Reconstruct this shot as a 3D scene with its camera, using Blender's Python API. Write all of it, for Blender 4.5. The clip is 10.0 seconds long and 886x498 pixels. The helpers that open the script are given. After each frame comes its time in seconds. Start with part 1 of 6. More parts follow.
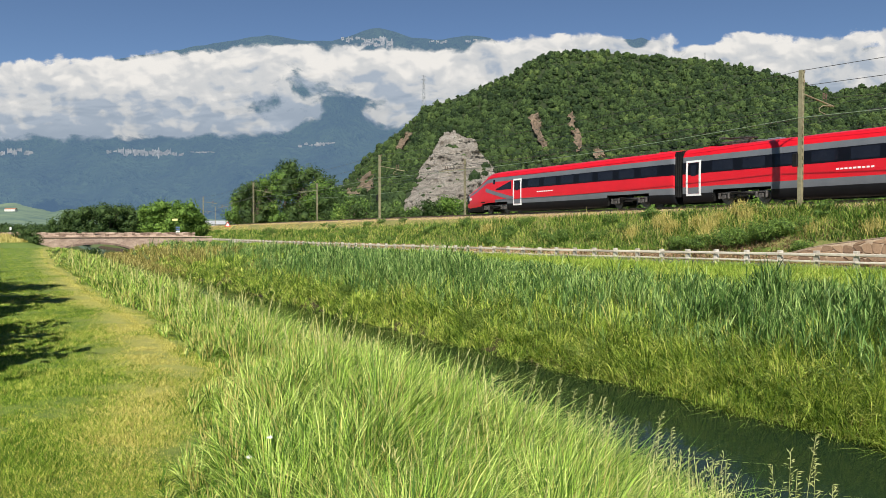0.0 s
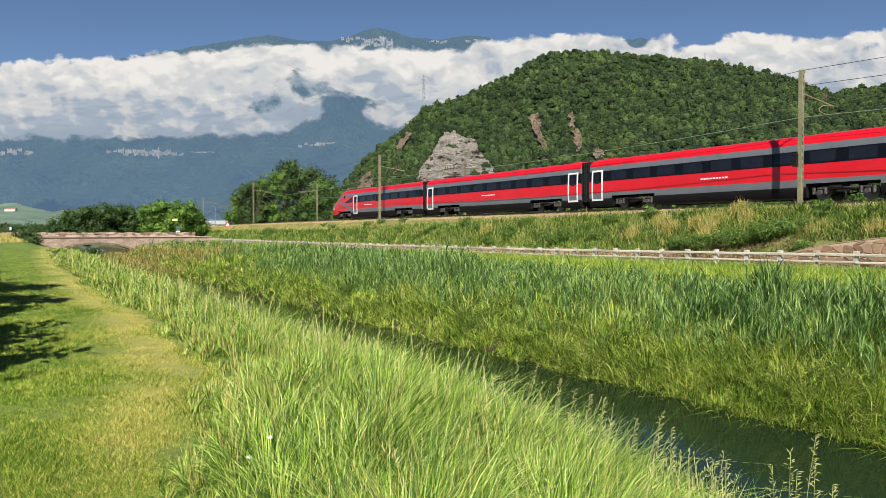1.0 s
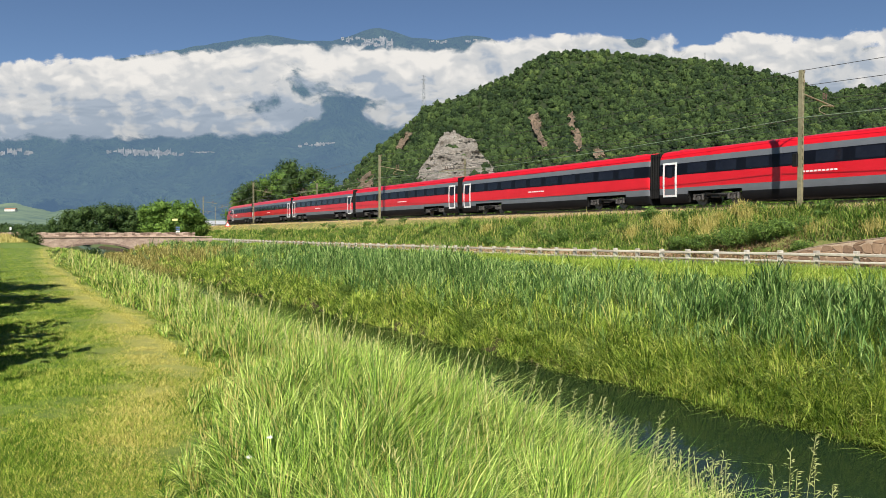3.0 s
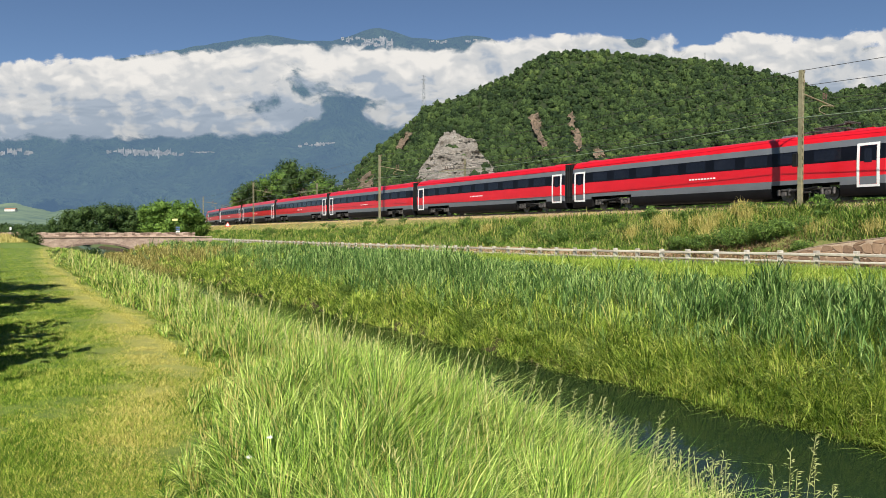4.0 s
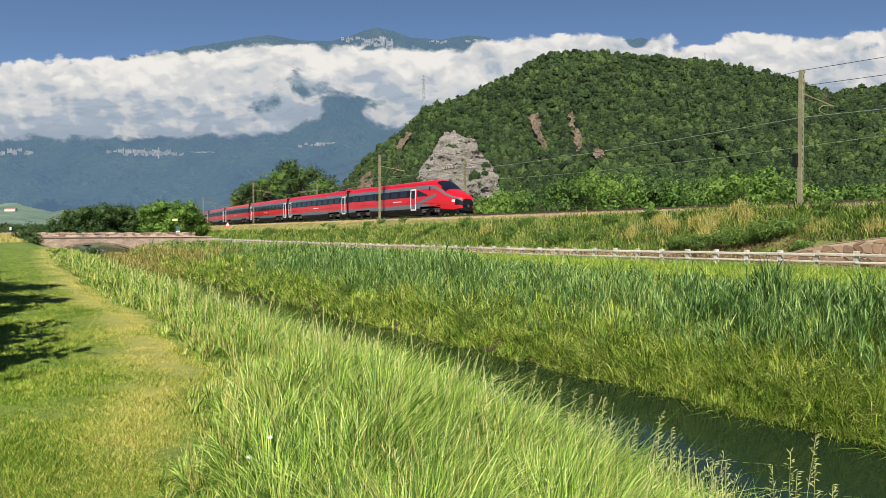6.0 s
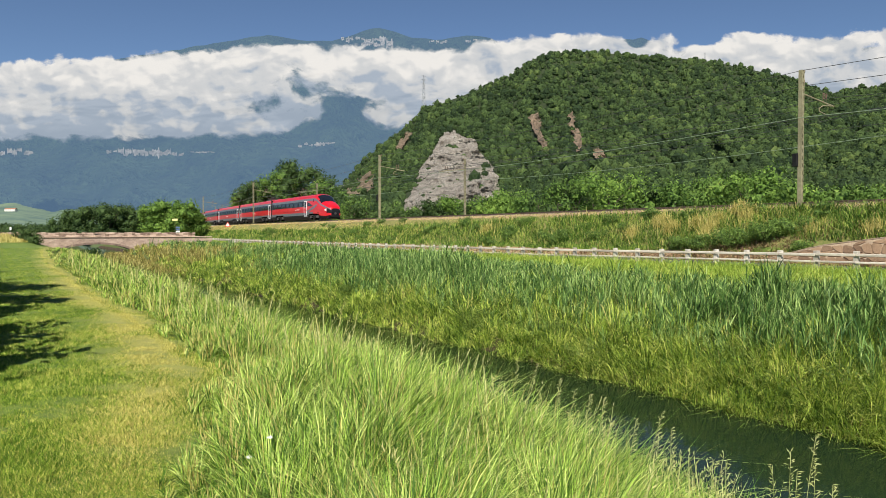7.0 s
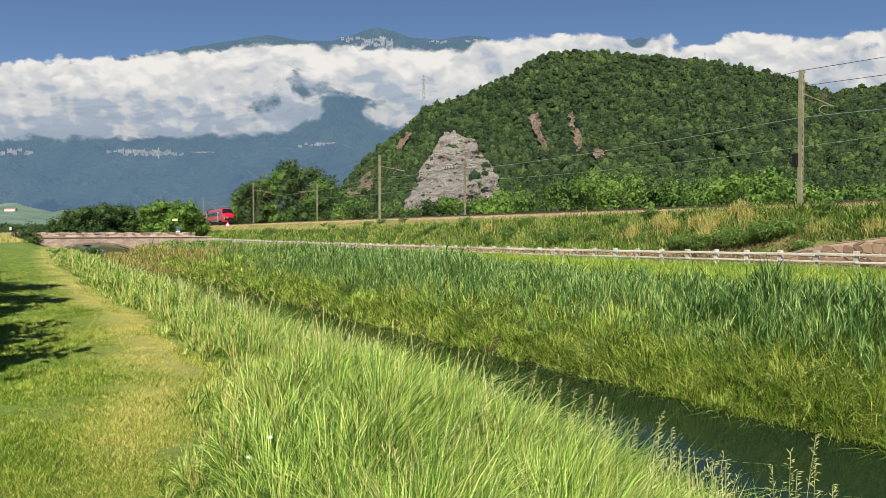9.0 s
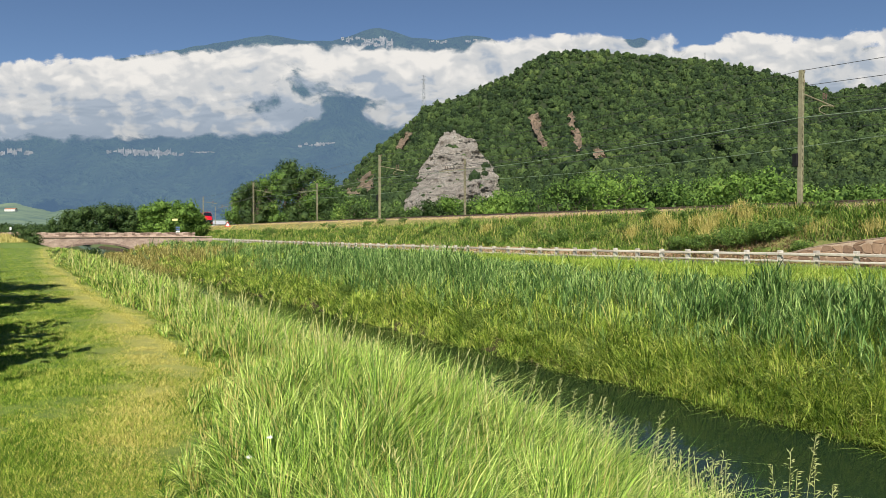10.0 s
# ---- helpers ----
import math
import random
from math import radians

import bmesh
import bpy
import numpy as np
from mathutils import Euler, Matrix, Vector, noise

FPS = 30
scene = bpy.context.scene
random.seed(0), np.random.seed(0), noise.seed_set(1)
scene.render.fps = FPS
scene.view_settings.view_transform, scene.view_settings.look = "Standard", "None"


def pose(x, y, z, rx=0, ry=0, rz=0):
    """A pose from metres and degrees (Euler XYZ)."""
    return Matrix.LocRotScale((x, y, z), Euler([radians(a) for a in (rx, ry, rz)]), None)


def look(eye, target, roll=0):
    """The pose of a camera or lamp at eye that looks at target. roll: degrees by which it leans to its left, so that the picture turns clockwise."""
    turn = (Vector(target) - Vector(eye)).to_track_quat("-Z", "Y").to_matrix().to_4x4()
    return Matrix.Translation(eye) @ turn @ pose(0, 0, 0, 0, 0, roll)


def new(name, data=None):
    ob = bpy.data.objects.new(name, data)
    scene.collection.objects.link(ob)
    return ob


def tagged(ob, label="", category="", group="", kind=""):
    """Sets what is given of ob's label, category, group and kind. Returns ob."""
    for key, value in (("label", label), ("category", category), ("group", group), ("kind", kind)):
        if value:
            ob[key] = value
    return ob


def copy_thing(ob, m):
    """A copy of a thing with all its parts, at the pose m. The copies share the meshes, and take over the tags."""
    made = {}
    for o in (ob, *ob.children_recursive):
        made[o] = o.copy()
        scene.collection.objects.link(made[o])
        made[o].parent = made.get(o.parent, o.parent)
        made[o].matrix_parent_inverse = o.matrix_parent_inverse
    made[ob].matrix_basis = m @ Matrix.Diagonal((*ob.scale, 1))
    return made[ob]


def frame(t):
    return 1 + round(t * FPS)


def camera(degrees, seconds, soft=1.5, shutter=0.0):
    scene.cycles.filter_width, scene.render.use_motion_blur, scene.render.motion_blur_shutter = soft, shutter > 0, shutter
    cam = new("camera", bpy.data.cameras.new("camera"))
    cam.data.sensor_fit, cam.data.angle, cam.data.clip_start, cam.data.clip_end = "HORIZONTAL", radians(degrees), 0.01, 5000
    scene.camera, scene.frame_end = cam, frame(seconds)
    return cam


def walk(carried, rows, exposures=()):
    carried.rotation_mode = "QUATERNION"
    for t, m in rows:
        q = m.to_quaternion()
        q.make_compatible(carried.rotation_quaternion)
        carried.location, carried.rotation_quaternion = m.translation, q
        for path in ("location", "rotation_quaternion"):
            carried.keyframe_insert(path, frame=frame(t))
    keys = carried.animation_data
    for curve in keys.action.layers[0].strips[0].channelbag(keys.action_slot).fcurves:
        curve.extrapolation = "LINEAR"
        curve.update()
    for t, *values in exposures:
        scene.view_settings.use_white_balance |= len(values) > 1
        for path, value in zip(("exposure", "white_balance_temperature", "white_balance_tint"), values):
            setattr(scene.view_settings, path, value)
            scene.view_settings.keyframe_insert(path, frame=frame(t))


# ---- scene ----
# The camera stands still on a mown river bank. X runs across the valley to the railway, Y along the track.
EYE = Vector((0, 0, 1.65))
TURN = 32.7            # degrees by which the view is turned from the track's line
TILT = -1.33
cam = camera(64.5, 10.0, soft=0.7)
STAND = pose(0, 0, 1.65, 90 + TILT, 0, -TURN)
walk(cam, [(0.0, STAND), (10.0, STAND)], exposures=[(0.0, 0.55), (10.0, 0.55)])

# ---- world and sun ----
SUN_EL, SUN_ROT = radians(40), radians(216)
world = bpy.data.worlds.new("world")
scene.world = world
world.use_nodes = True
wt = world.node_tree
wt.nodes.clear()
sky = wt.nodes.new("ShaderNodeTexSky")
sky.sky_type, sky.sun_disc, sky.sun_elevation, sky.sun_rotation = "NISHITA", False, SUN_EL, SUN_ROT
sky.air_density, sky.dust_density, sky.ozone_density, sky.altitude = 0.85, 0.0, 3.6, 1200
wb = wt.nodes.new("ShaderNodeBackground")
wb.inputs["Strength"].default_value = 0.06
wo = wt.nodes.new("ShaderNodeOutputWorld")
wt.links.new(sky.outputs[0], wb.inputs[0])
wt.links.new(wb.outputs[0], wo.inputs[0])
sun = new("sun", bpy.data.lights.new("sun", "SUN"))
sun.data.energy, sun.data.angle, sun.data.color = 5.0, radians(0.5), (1.0, 0.94, 0.84)
sd = Vector((math.sin(SUN_ROT) * math.cos(SUN_EL), math.cos(SUN_ROT) * math.cos(SUN_EL), math.sin(SUN_EL)))
sun.matrix_world = look(sd * 100, (0, 0, 0))

# ---- plan ----
ST, CT = math.sin(radians(TURN)), math.cos(radians(TURN))
rng = np.random.default_rng(4)


def site(h, v, depth):
    """A place by bearing h and rise v (thousandths of the depth) from the eye, and its depth along the view."""
    r, z = h * depth / 1000, 1.65 + v * depth / 1000
    return Vector((r * CT + depth * ST, -r * ST + depth * CT, z))


def bend_canal(y):
    y = np.asarray(y, float)
    return 5.5 * (np.clip(y - 20, 0, 125) / 100) ** 2


def bend_track(y):
    y = np.asarray(y, float)
    a = np.clip(y - 70, 0, 400)
    return 5.1e-4 * a ** 2 + 5.1e-4 * 800 * np.clip(y - 470, 0, None)


def bend(xp, y):
    """How far the line xp of the plan has swung across the valley at y."""
    xp = np.asarray(xp, float)
    k = np.clip((xp - 24) / 10, 0, 1)
    keep = np.clip((xp + 60) / 40, 0, 1) * np.clip((400 - xp) / 300, 0, 1)
    near = np.interp(y, [-50, 1, 3, 5, 7], [-1.9, -1.6, -0.95, -0.25, 0]) * np.clip((xp - 0.5) / 2.5, 0, 1) * np.clip((9.8 - xp) / 2.5, 0, 1)
    return ((1 - k) * bend_canal(y) + k * bend_track(y)) * keep + near


PROFILE = [(-3500, 0.5), (-60, 0.4), (-25, 0.35), (-10, 0.12), (-3, 0.02), (2.2, 0.0), (2.9, -0.12), (4.2, -0.6), (6.2, -1.7),
           (6.8, -2.2), (11.3, -2.2), (11.95, -1.72), (13.0, -1.15), (15, -0.65), (19, -0.3), (25, -0.12), (28.8, 0.0), (34.3, 0.02),
           (34.9, 0.35), (38.3, 3.0), (38.9, 3.2), (39.6, 3.26), (50.2, 3.26), (51.2, 3.0), (54, 1.0), (62, 0.3), (4500, 0.3)]


def height(xp):
    return np.interp(xp, [p[0] for p in PROFILE], [p[1] for p in PROFILE])


def approach(x, y):
    """The low rise by which the lane climbs on to the bridge, on the mown side."""
    return 1.25 * np.exp(-((y - 120) / 8.0) ** 2) * np.clip((0.5 - x) / 4, 0, 1) * np.clip((x + 60) / 30, 0, 1)


def ground_z(xp, y):
    xp, y = np.asarray(xp, float), np.asarray(y, float)
    z = height(xp) + approach(xp, y)
    z = z - 0.8 * np.exp(-((y - 118) / 14.0) ** 2) * np.exp(-((xp - 3.0) / 1.8) ** 2)
    return z


# ---- materials ----
def node(nt, kind, **inputs):
    n = nt.nodes.new(kind)
    for k, v in inputs.items():
        n.inputs[k.replace("_", " ")].default_value = v
    return n


def mat(name, dark, light, scale=4.0, rough=0.8, metal=0.0, bump=0.3, fine=12.0, third=None, island=0.0, objects=0.0,
        clear=0.0, stretch=(1, 1, 1), depth=0.02, translucent=0.0, spec=0.4):
    """A surface with two colours mixed by noise at two scales, fine relief, and if asked a change from piece to piece."""
    m = bpy.data.materials.new(name)
    m.use_nodes = True
    nt = m.node_tree
    L = nt.links.new
    b = nt.nodes["Principled BSDF"]
    co = nt.nodes.new("ShaderNodeTexCoord")
    mp = nt.nodes.new("ShaderNodeMapping")
    mp.inputs["Scale"].default_value = stretch
    geo = nt.nodes.new("ShaderNodeNewGeometry")
    L(geo.outputs["Position"] if not objects < 0 else co.outputs["Object"], mp.inputs["Vector"])
    n1 = node(nt, "ShaderNodeTexNoise", Scale=scale, Detail=6.0, Roughness=0.6)
    n2 = node(nt, "ShaderNodeTexNoise", Scale=scale * fine, Detail=4.0, Roughness=0.7)
    L(mp.outputs[0], n1.inputs["Vector"])
    L(mp.outputs[0], n2.inputs["Vector"])
    ramp = nt.nodes.new("ShaderNodeValToRGB")
    ramp.color_ramp.elements[0].position, ramp.color_ramp.elements[1].position = 0.3, 0.7
    ramp.color_ramp.elements[0].color, ramp.color_ramp.elements[1].color = (*dark, 1), (*light, 1)
    if third:
        e = ramp.color_ramp.elements.new(0.82)
        e.color = (*third, 1)
    add = node(nt, "ShaderNodeMath")
    add.operation = "MULTIPLY_ADD"
    L(n2.outputs["Fac"], add.inputs[0])
    add.inputs[1].default_value = 0.5
    half = node(nt, "ShaderNodeMath")
    half.operation = "MULTIPLY_ADD"
    L(n1.outputs["Fac"], half.inputs[0])
    half.inputs[1].default_value, half.inputs[2].default_value = 0.8, -0.15
    L(half.outputs[0], add.inputs[2])
    last = add
    if island or objects > 0:
        if island:
            src, amount = geo.outputs["Random Per Island"], island
        else:
            src, amount = nt.nodes.new("ShaderNodeObjectInfo").outputs["Random"], objects
        w = node(nt, "ShaderNodeMath")
        w.operation = "MULTIPLY_ADD"
        L(src, w.inputs[0])
        w.inputs[1].default_value = amount
        sh = node(nt, "ShaderNodeMath")
        sh.operation = "SUBTRACT"
        L(add.outputs[0], sh.inputs[0])
        sh.inputs[1].default_value = amount / 2
        L(sh.outputs[0], w.inputs[2])
        last = w
    L(last.outputs[0], ramp.inputs["Fac"])
    L(ramp.outputs["Color"], b.inputs["Base Color"])
    b.inputs["Roughness"].default_value, b.inputs["Metallic"].default_value = rough, metal
    b.inputs["Specular IOR Level"].default_value = spec
    b.inputs["Coat Weight"].default_value = clear
    b.inputs["Coat Roughness"].default_value = 0.08
    if bump:
        bp = node(nt, "ShaderNodeBump", Strength=bump, Distance=depth)
        L(n2.outputs["Fac"], bp.inputs["Height"])
        L(bp.outputs[0], b.inputs["Normal"])
    if translucent:
        tr = nt.nodes.new("ShaderNodeBsdfTranslucent")
        L(ramp.outputs["Color"], tr.inputs["Color"])
        mx = nt.nodes.new("ShaderNodeMixShader")
        mx.inputs[0].default_value = translucent
        out = nt.nodes["Material Output"]
        L(b.outputs[0], mx.inputs[1])
        L(tr.outputs[0], mx.inputs[2])
        L(mx.outputs[0], out.inputs["Surface"])
    return m


M_LAWN = mat("mown_grass", (0.085, 0.145, 0.02), (0.19, 0.265, 0.042), 0.6, 0.9, bump=0.9, fine=30, third=(0.30, 0.30, 0.08), depth=0.05)
def dry_patches(m, straw):
    """Lets the ground's own map of dried-out turf show through as straw."""
    nt = m.node_tree
    b = nt.nodes["Principled BSDF"]
    old = b.inputs["Base Color"].links[0].from_socket
    at = nt.nodes.new("ShaderNodeAttribute")
    at.attribute_name = "dry"
    n = node(nt, "ShaderNodeTexNoise", Scale=2.5, Detail=6.0)
    g = nt.nodes.new("ShaderNodeNewGeometry")
    nt.links.new(g.outputs["Position"], n.inputs["Vector"])
    k = node(nt, "ShaderNodeMath")
    k.operation, k.use_clamp = "MULTIPLY", True
    k2 = node(nt, "ShaderNodeMath")
    k2.operation = "MULTIPLY"
    k2.inputs[1].default_value = 1.9
    nt.links.new(n.outputs["Fac"], k2.inputs[0])
    nt.links.new(at.outputs["Fac"], k.inputs[0])
    nt.links.new(k2.outputs[0], k.inputs[1])
    mx = nt.nodes.new("ShaderNodeMix")
    mx.data_type = "RGBA"
    nt.links.new(k.outputs[0], mx.inputs["Factor"])
    nt.links.new(old, mx.inputs[6])
    mx.inputs[7].default_value = (*straw, 1)
    nt.links.new(mx.outputs[2], b.inputs["Base Color"])


dry_patches(M_LAWN, (0.42, 0.39, 0.11))
M_SHOULDER = mat("dry_dirt_and_straw", (0.26, 0.17, 0.10), (0.48, 0.34, 0.2), 0.7, 0.95, bump=0.8, fine=25, depth=0.05)
M_BANK = mat("bank_soil", (0.05, 0.075, 0.015), (0.11, 0.14, 0.03), 1.5, 0.95, bump=0.6, fine=14)
M_VERGE = mat("rough_grass_ground", (0.10, 0.13, 0.03), (0.26, 0.23, 0.08), 0.5, 0.95, bump=0.6, fine=20, third=(0.42, 0.31, 0.14))
M_BALLAST = mat("track_ballast", (0.12, 0.09, 0.07), (0.28, 0.21, 0.16), 3.0, 0.95, bump=1.0, fine=8, depth=0.05)
M_MUD = mat("muddy_bank", (0.022, 0.015, 0.009), (0.09, 0.055, 0.032), 2.0, 0.9, bump=1.0, fine=8, depth=0.05)
M_FIELD = mat("valley_field", (0.05, 0.08, 0.03), (0.13, 0.17, 0.06), 0.01, 0.95, bump=0.0, fine=6)
M_ASPHALT = mat("asphalt", (0.045, 0.045, 0.047), (0.11, 0.105, 0.1), 0.8, 0.9, bump=0.4, fine=60, depth=0.01)
M_RED = mat("red_train_paint", (0.56, 0.006, 0.014), (0.66, 0.009, 0.02), 0.8, 0.35, bump=0.02, fine=20, clear=0.25, objects=-1)
M_GREY = mat("grey_train_paint", (0.115, 0.125, 0.14), (0.15, 0.16, 0.18), 0.8, 0.4, bump=0.02, fine=20, clear=0.15, objects=-1)
M_SKIRT = mat("dark_train_paint", (0.006, 0.0065, 0.008), (0.013, 0.0135, 0.016), 1.2, 0.55, bump=0.05, fine=20, spec=0.2, objects=-1)
M_BAND = mat("black_window_band", (0.003, 0.0035, 0.006), (0.006, 0.0065, 0.011), 1.0, 0.3, bump=0.0, spec=0.2, objects=-1)
M_PANE = mat("tinted_pane", (0.006, 0.007, 0.012), (0.014, 0.016, 0.024), 0.6, 0.12, bump=0.0, spec=0.3, objects=-1)
M_WHITE = mat("white_paint", (0.70, 0.70, 0.69), (0.82, 0.82, 0.81), 2.0, 0.5, bump=0.03, objects=-1)
M_BOGIE = mat("grimy_steel", (0.01, 0.009, 0.009), (0.14, 0.13, 0.12), 7.0, 0.55, metal=0.2, bump=0.3, objects=-1)
M_WHEEL = mat("wheel_steel", (0.08, 0.07, 0.06), (0.22, 0.2, 0.18), 5.0, 0.4, metal=0.8, bump=0.1, objects=-1)
M_RUBBER = mat("gangway_rubber", (0.006, 0.006, 0.006), (0.016, 0.016, 0.016), 3.0, 0.75, bump=0.2, spec=0.2, objects=-1)
M_LAMPGLASS = mat("lamp_glass", (0.7, 0.7, 0.62), (0.85, 0.85, 0.8), 3.0, 0.1, bump=0.0, clear=0.8, objects=-1)
M_RAIL = mat("rail_steel", (0.10, 0.06, 0.04), (0.25, 0.19, 0.15), 6.0, 0.5, metal=0.6, bump=0.1)
M_SLEEPER = mat("concrete_sleeper", (0.22, 0.2, 0.18), (0.36, 0.33, 0.3), 3.0, 0.9, bump=0.3)
M_FOREST = mat("forest_leaves", (0.013, 0.033, 0.008), (0.068, 0.115, 0.029), 0.045, 0.85, bump=1.0, depth=0.8, fine=14, island=0.5, translucent=0.2, third=(0.115, 0.165, 0.041))
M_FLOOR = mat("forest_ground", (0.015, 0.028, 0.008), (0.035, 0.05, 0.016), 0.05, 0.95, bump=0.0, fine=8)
M_ROCK = mat("pale_rock", (0.13, 0.11, 0.085), (0.50, 0.46, 0.40), 0.10, 0.95, bump=1.0, fine=11, depth=1.6, stretch=(1.3, 1.3, 0.7), third=(0.62, 0.59, 0.53))
M_REDROCK = mat("reddish_rock", (0.07, 0.055, 0.035), (0.33, 0.24, 0.165), 0.15, 0.95, bump=1.0, fine=9, depth=1.2)


def haze_glow(m, color, amount):
    """Haze of the air before a far backdrop, painted in as an even glow."""
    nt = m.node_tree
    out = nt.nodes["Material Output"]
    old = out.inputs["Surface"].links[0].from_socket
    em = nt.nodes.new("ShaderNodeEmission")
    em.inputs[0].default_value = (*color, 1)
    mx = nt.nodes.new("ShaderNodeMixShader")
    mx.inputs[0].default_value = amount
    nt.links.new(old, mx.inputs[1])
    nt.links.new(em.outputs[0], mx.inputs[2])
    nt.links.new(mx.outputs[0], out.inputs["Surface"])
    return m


# blue haze is painted over mountain and crags as part of their material
M_MOUNT = haze_glow(mat("far_mountain", (0.02, 0.045, 0.035), (0.10, 0.16, 0.07), 0.0035, 0.95, bump=1.0, fine=7, depth=140), (0.10, 0.175, 0.285), 0.58)
M_CRAG = haze_glow(mat("far_crag", (0.3, 0.29, 0.29), (0.62, 0.58, 0.56), 0.012, 0.95, bump=1.0, fine=7, depth=20, stretch=(2, 2, 0.6)), (0.18, 0.25, 0.34), 0.45)


# ---- mesh helpers ----
def fast_mesh(name, verts, faces, mats, index=None, smooth=False):
    verts, faces = np.asarray(verts, np.float32), np.asarray(faces, np.int32)
    me = bpy.data.meshes.new(name)
    k = faces.shape[1]
    me.vertices.add(len(verts))
    me.vertices.foreach_set("co", verts.ravel())
    me.loops.add(faces.size)
    me.loops.foreach_set("vertex_index", faces.ravel())
    me.polygons.add(len(faces))
    me.polygons.foreach_set("loop_start", np.arange(0, faces.size, k, dtype=np.int32))
    me.polygons.foreach_set("loop_total", np.full(len(faces), k, np.int32))
    for m in (mats if isinstance(mats, (list, tuple)) else [mats]):
        me.materials.append(m)
    if index is not None:
        me.polygons.foreach_set("material_index", np.asarray(index, np.int32))
    me.polygons.foreach_set("use_smooth", np.full(len(faces), smooth))
    me.update(calc_edges=True)
    return me


def grid_faces(nu, nv):
    a = np.arange(nu * nv).reshape(nu, nv)
    return np.stack([a[:-1, :-1], a[1:, :-1], a[1:, 1:], a[:-1, 1:]], -1).reshape(-1, 4)


def part(name, bm, material, parent=None, label=""):
    """Links a bmesh as one mesh object under a thing or a part."""
    me = bpy.data.meshes.new(name)
    bm.normal_update()
    bm.to_mesh(me)
    bm.free()
    for m in (material if isinstance(material, (list, tuple)) else [material]):
        me.materials.append(m)
    ob = new(name, me)
    ob.parent = parent
    if label:
        tagged(ob, label)
    return ob


def empty(name, m=None):
    ob = new(name)
    if m is not None:
        ob.matrix_basis = m
    return ob


def box(bm, sx, sy, sz, m=None, bevel=0.0):
    """A box of that size round the pose's origin, its edges rounded if asked."""
    r = bmesh.ops.create_cube(bm, size=1.0)
    vs = r["verts"]
    bmesh.ops.scale(bm, vec=(sx, sy, sz), verts=vs)
    if bevel:
        es = list({e for v in vs for e in v.link_edges})
        out = bmesh.ops.bevel(bm, geom=es, offset=bevel, segments=1, affect="EDGES")
        vs = list({v for f in out["faces"] for v in f.verts} | {v for v in vs if v.is_valid})
    if m is not None:
        bmesh.ops.transform(bm, matrix=m, verts=vs)
    return vs


def tube(bm, a, b, r1, r2=None, seg=8):
    """A tapered rod from a to b."""
    a, b = Vector(a), Vector(b)
    d = b - a
    m = Matrix.Translation((a + b) / 2) @ d.to_track_quat("Z", "Y").to_matrix().to_4x4()
    return bmesh.ops.create_cone(bm, cap_ends=True, segments=seg, radius1=r1, radius2=r1 if r2 is None else r2, depth=d.length, matrix=m)["verts"]


def fbm(p, oct=4, h=0.9):
    return noise.fractal(p, h, 2.1, oct)


# ---- ground ----
XP = np.unique(np.concatenate([[-3500, -2200, -1400, -800, -450, -250, -150, -100, -70], np.arange(-60, -12, 4), np.arange(-12, 2, 0.7),
                               np.arange(2, 13, 0.35), np.arange(13, 34, 1.0), np.arange(34.3, 39.7, 0.4), [41, 44, 47.5, 50.2, 51.2, 54, 58, 62, 75, 100, 150, 250, 400, 700, 1200, 2000, 3200, 4500]]))
YP = np.unique(np.concatenate([[-700, -400, -250], np.arange(-160, -10, 10), np.arange(-10, 60, 0.8), np.arange(60, 160, 2.5), [165, 180, 200, 230, 270, 330, 400, 520, 700, 1000, 1500, 2200, 3200, 4500]]))


def lawn_edge(y):
    """Where the mown lawn gives way to tall grass."""
    y = np.asarray(y, float)
    return np.interp(y, [1, 3, 6, 9, 12, 50], [0.5, 0.95, 1.75, 2.4, 2.65, 3.1]) + 0.16 * np.sin(y * 0.9) + 0.12 * np.sin(y * 2.3 + 1) + 0.1 * np.sin(y * 0.37 + 2)


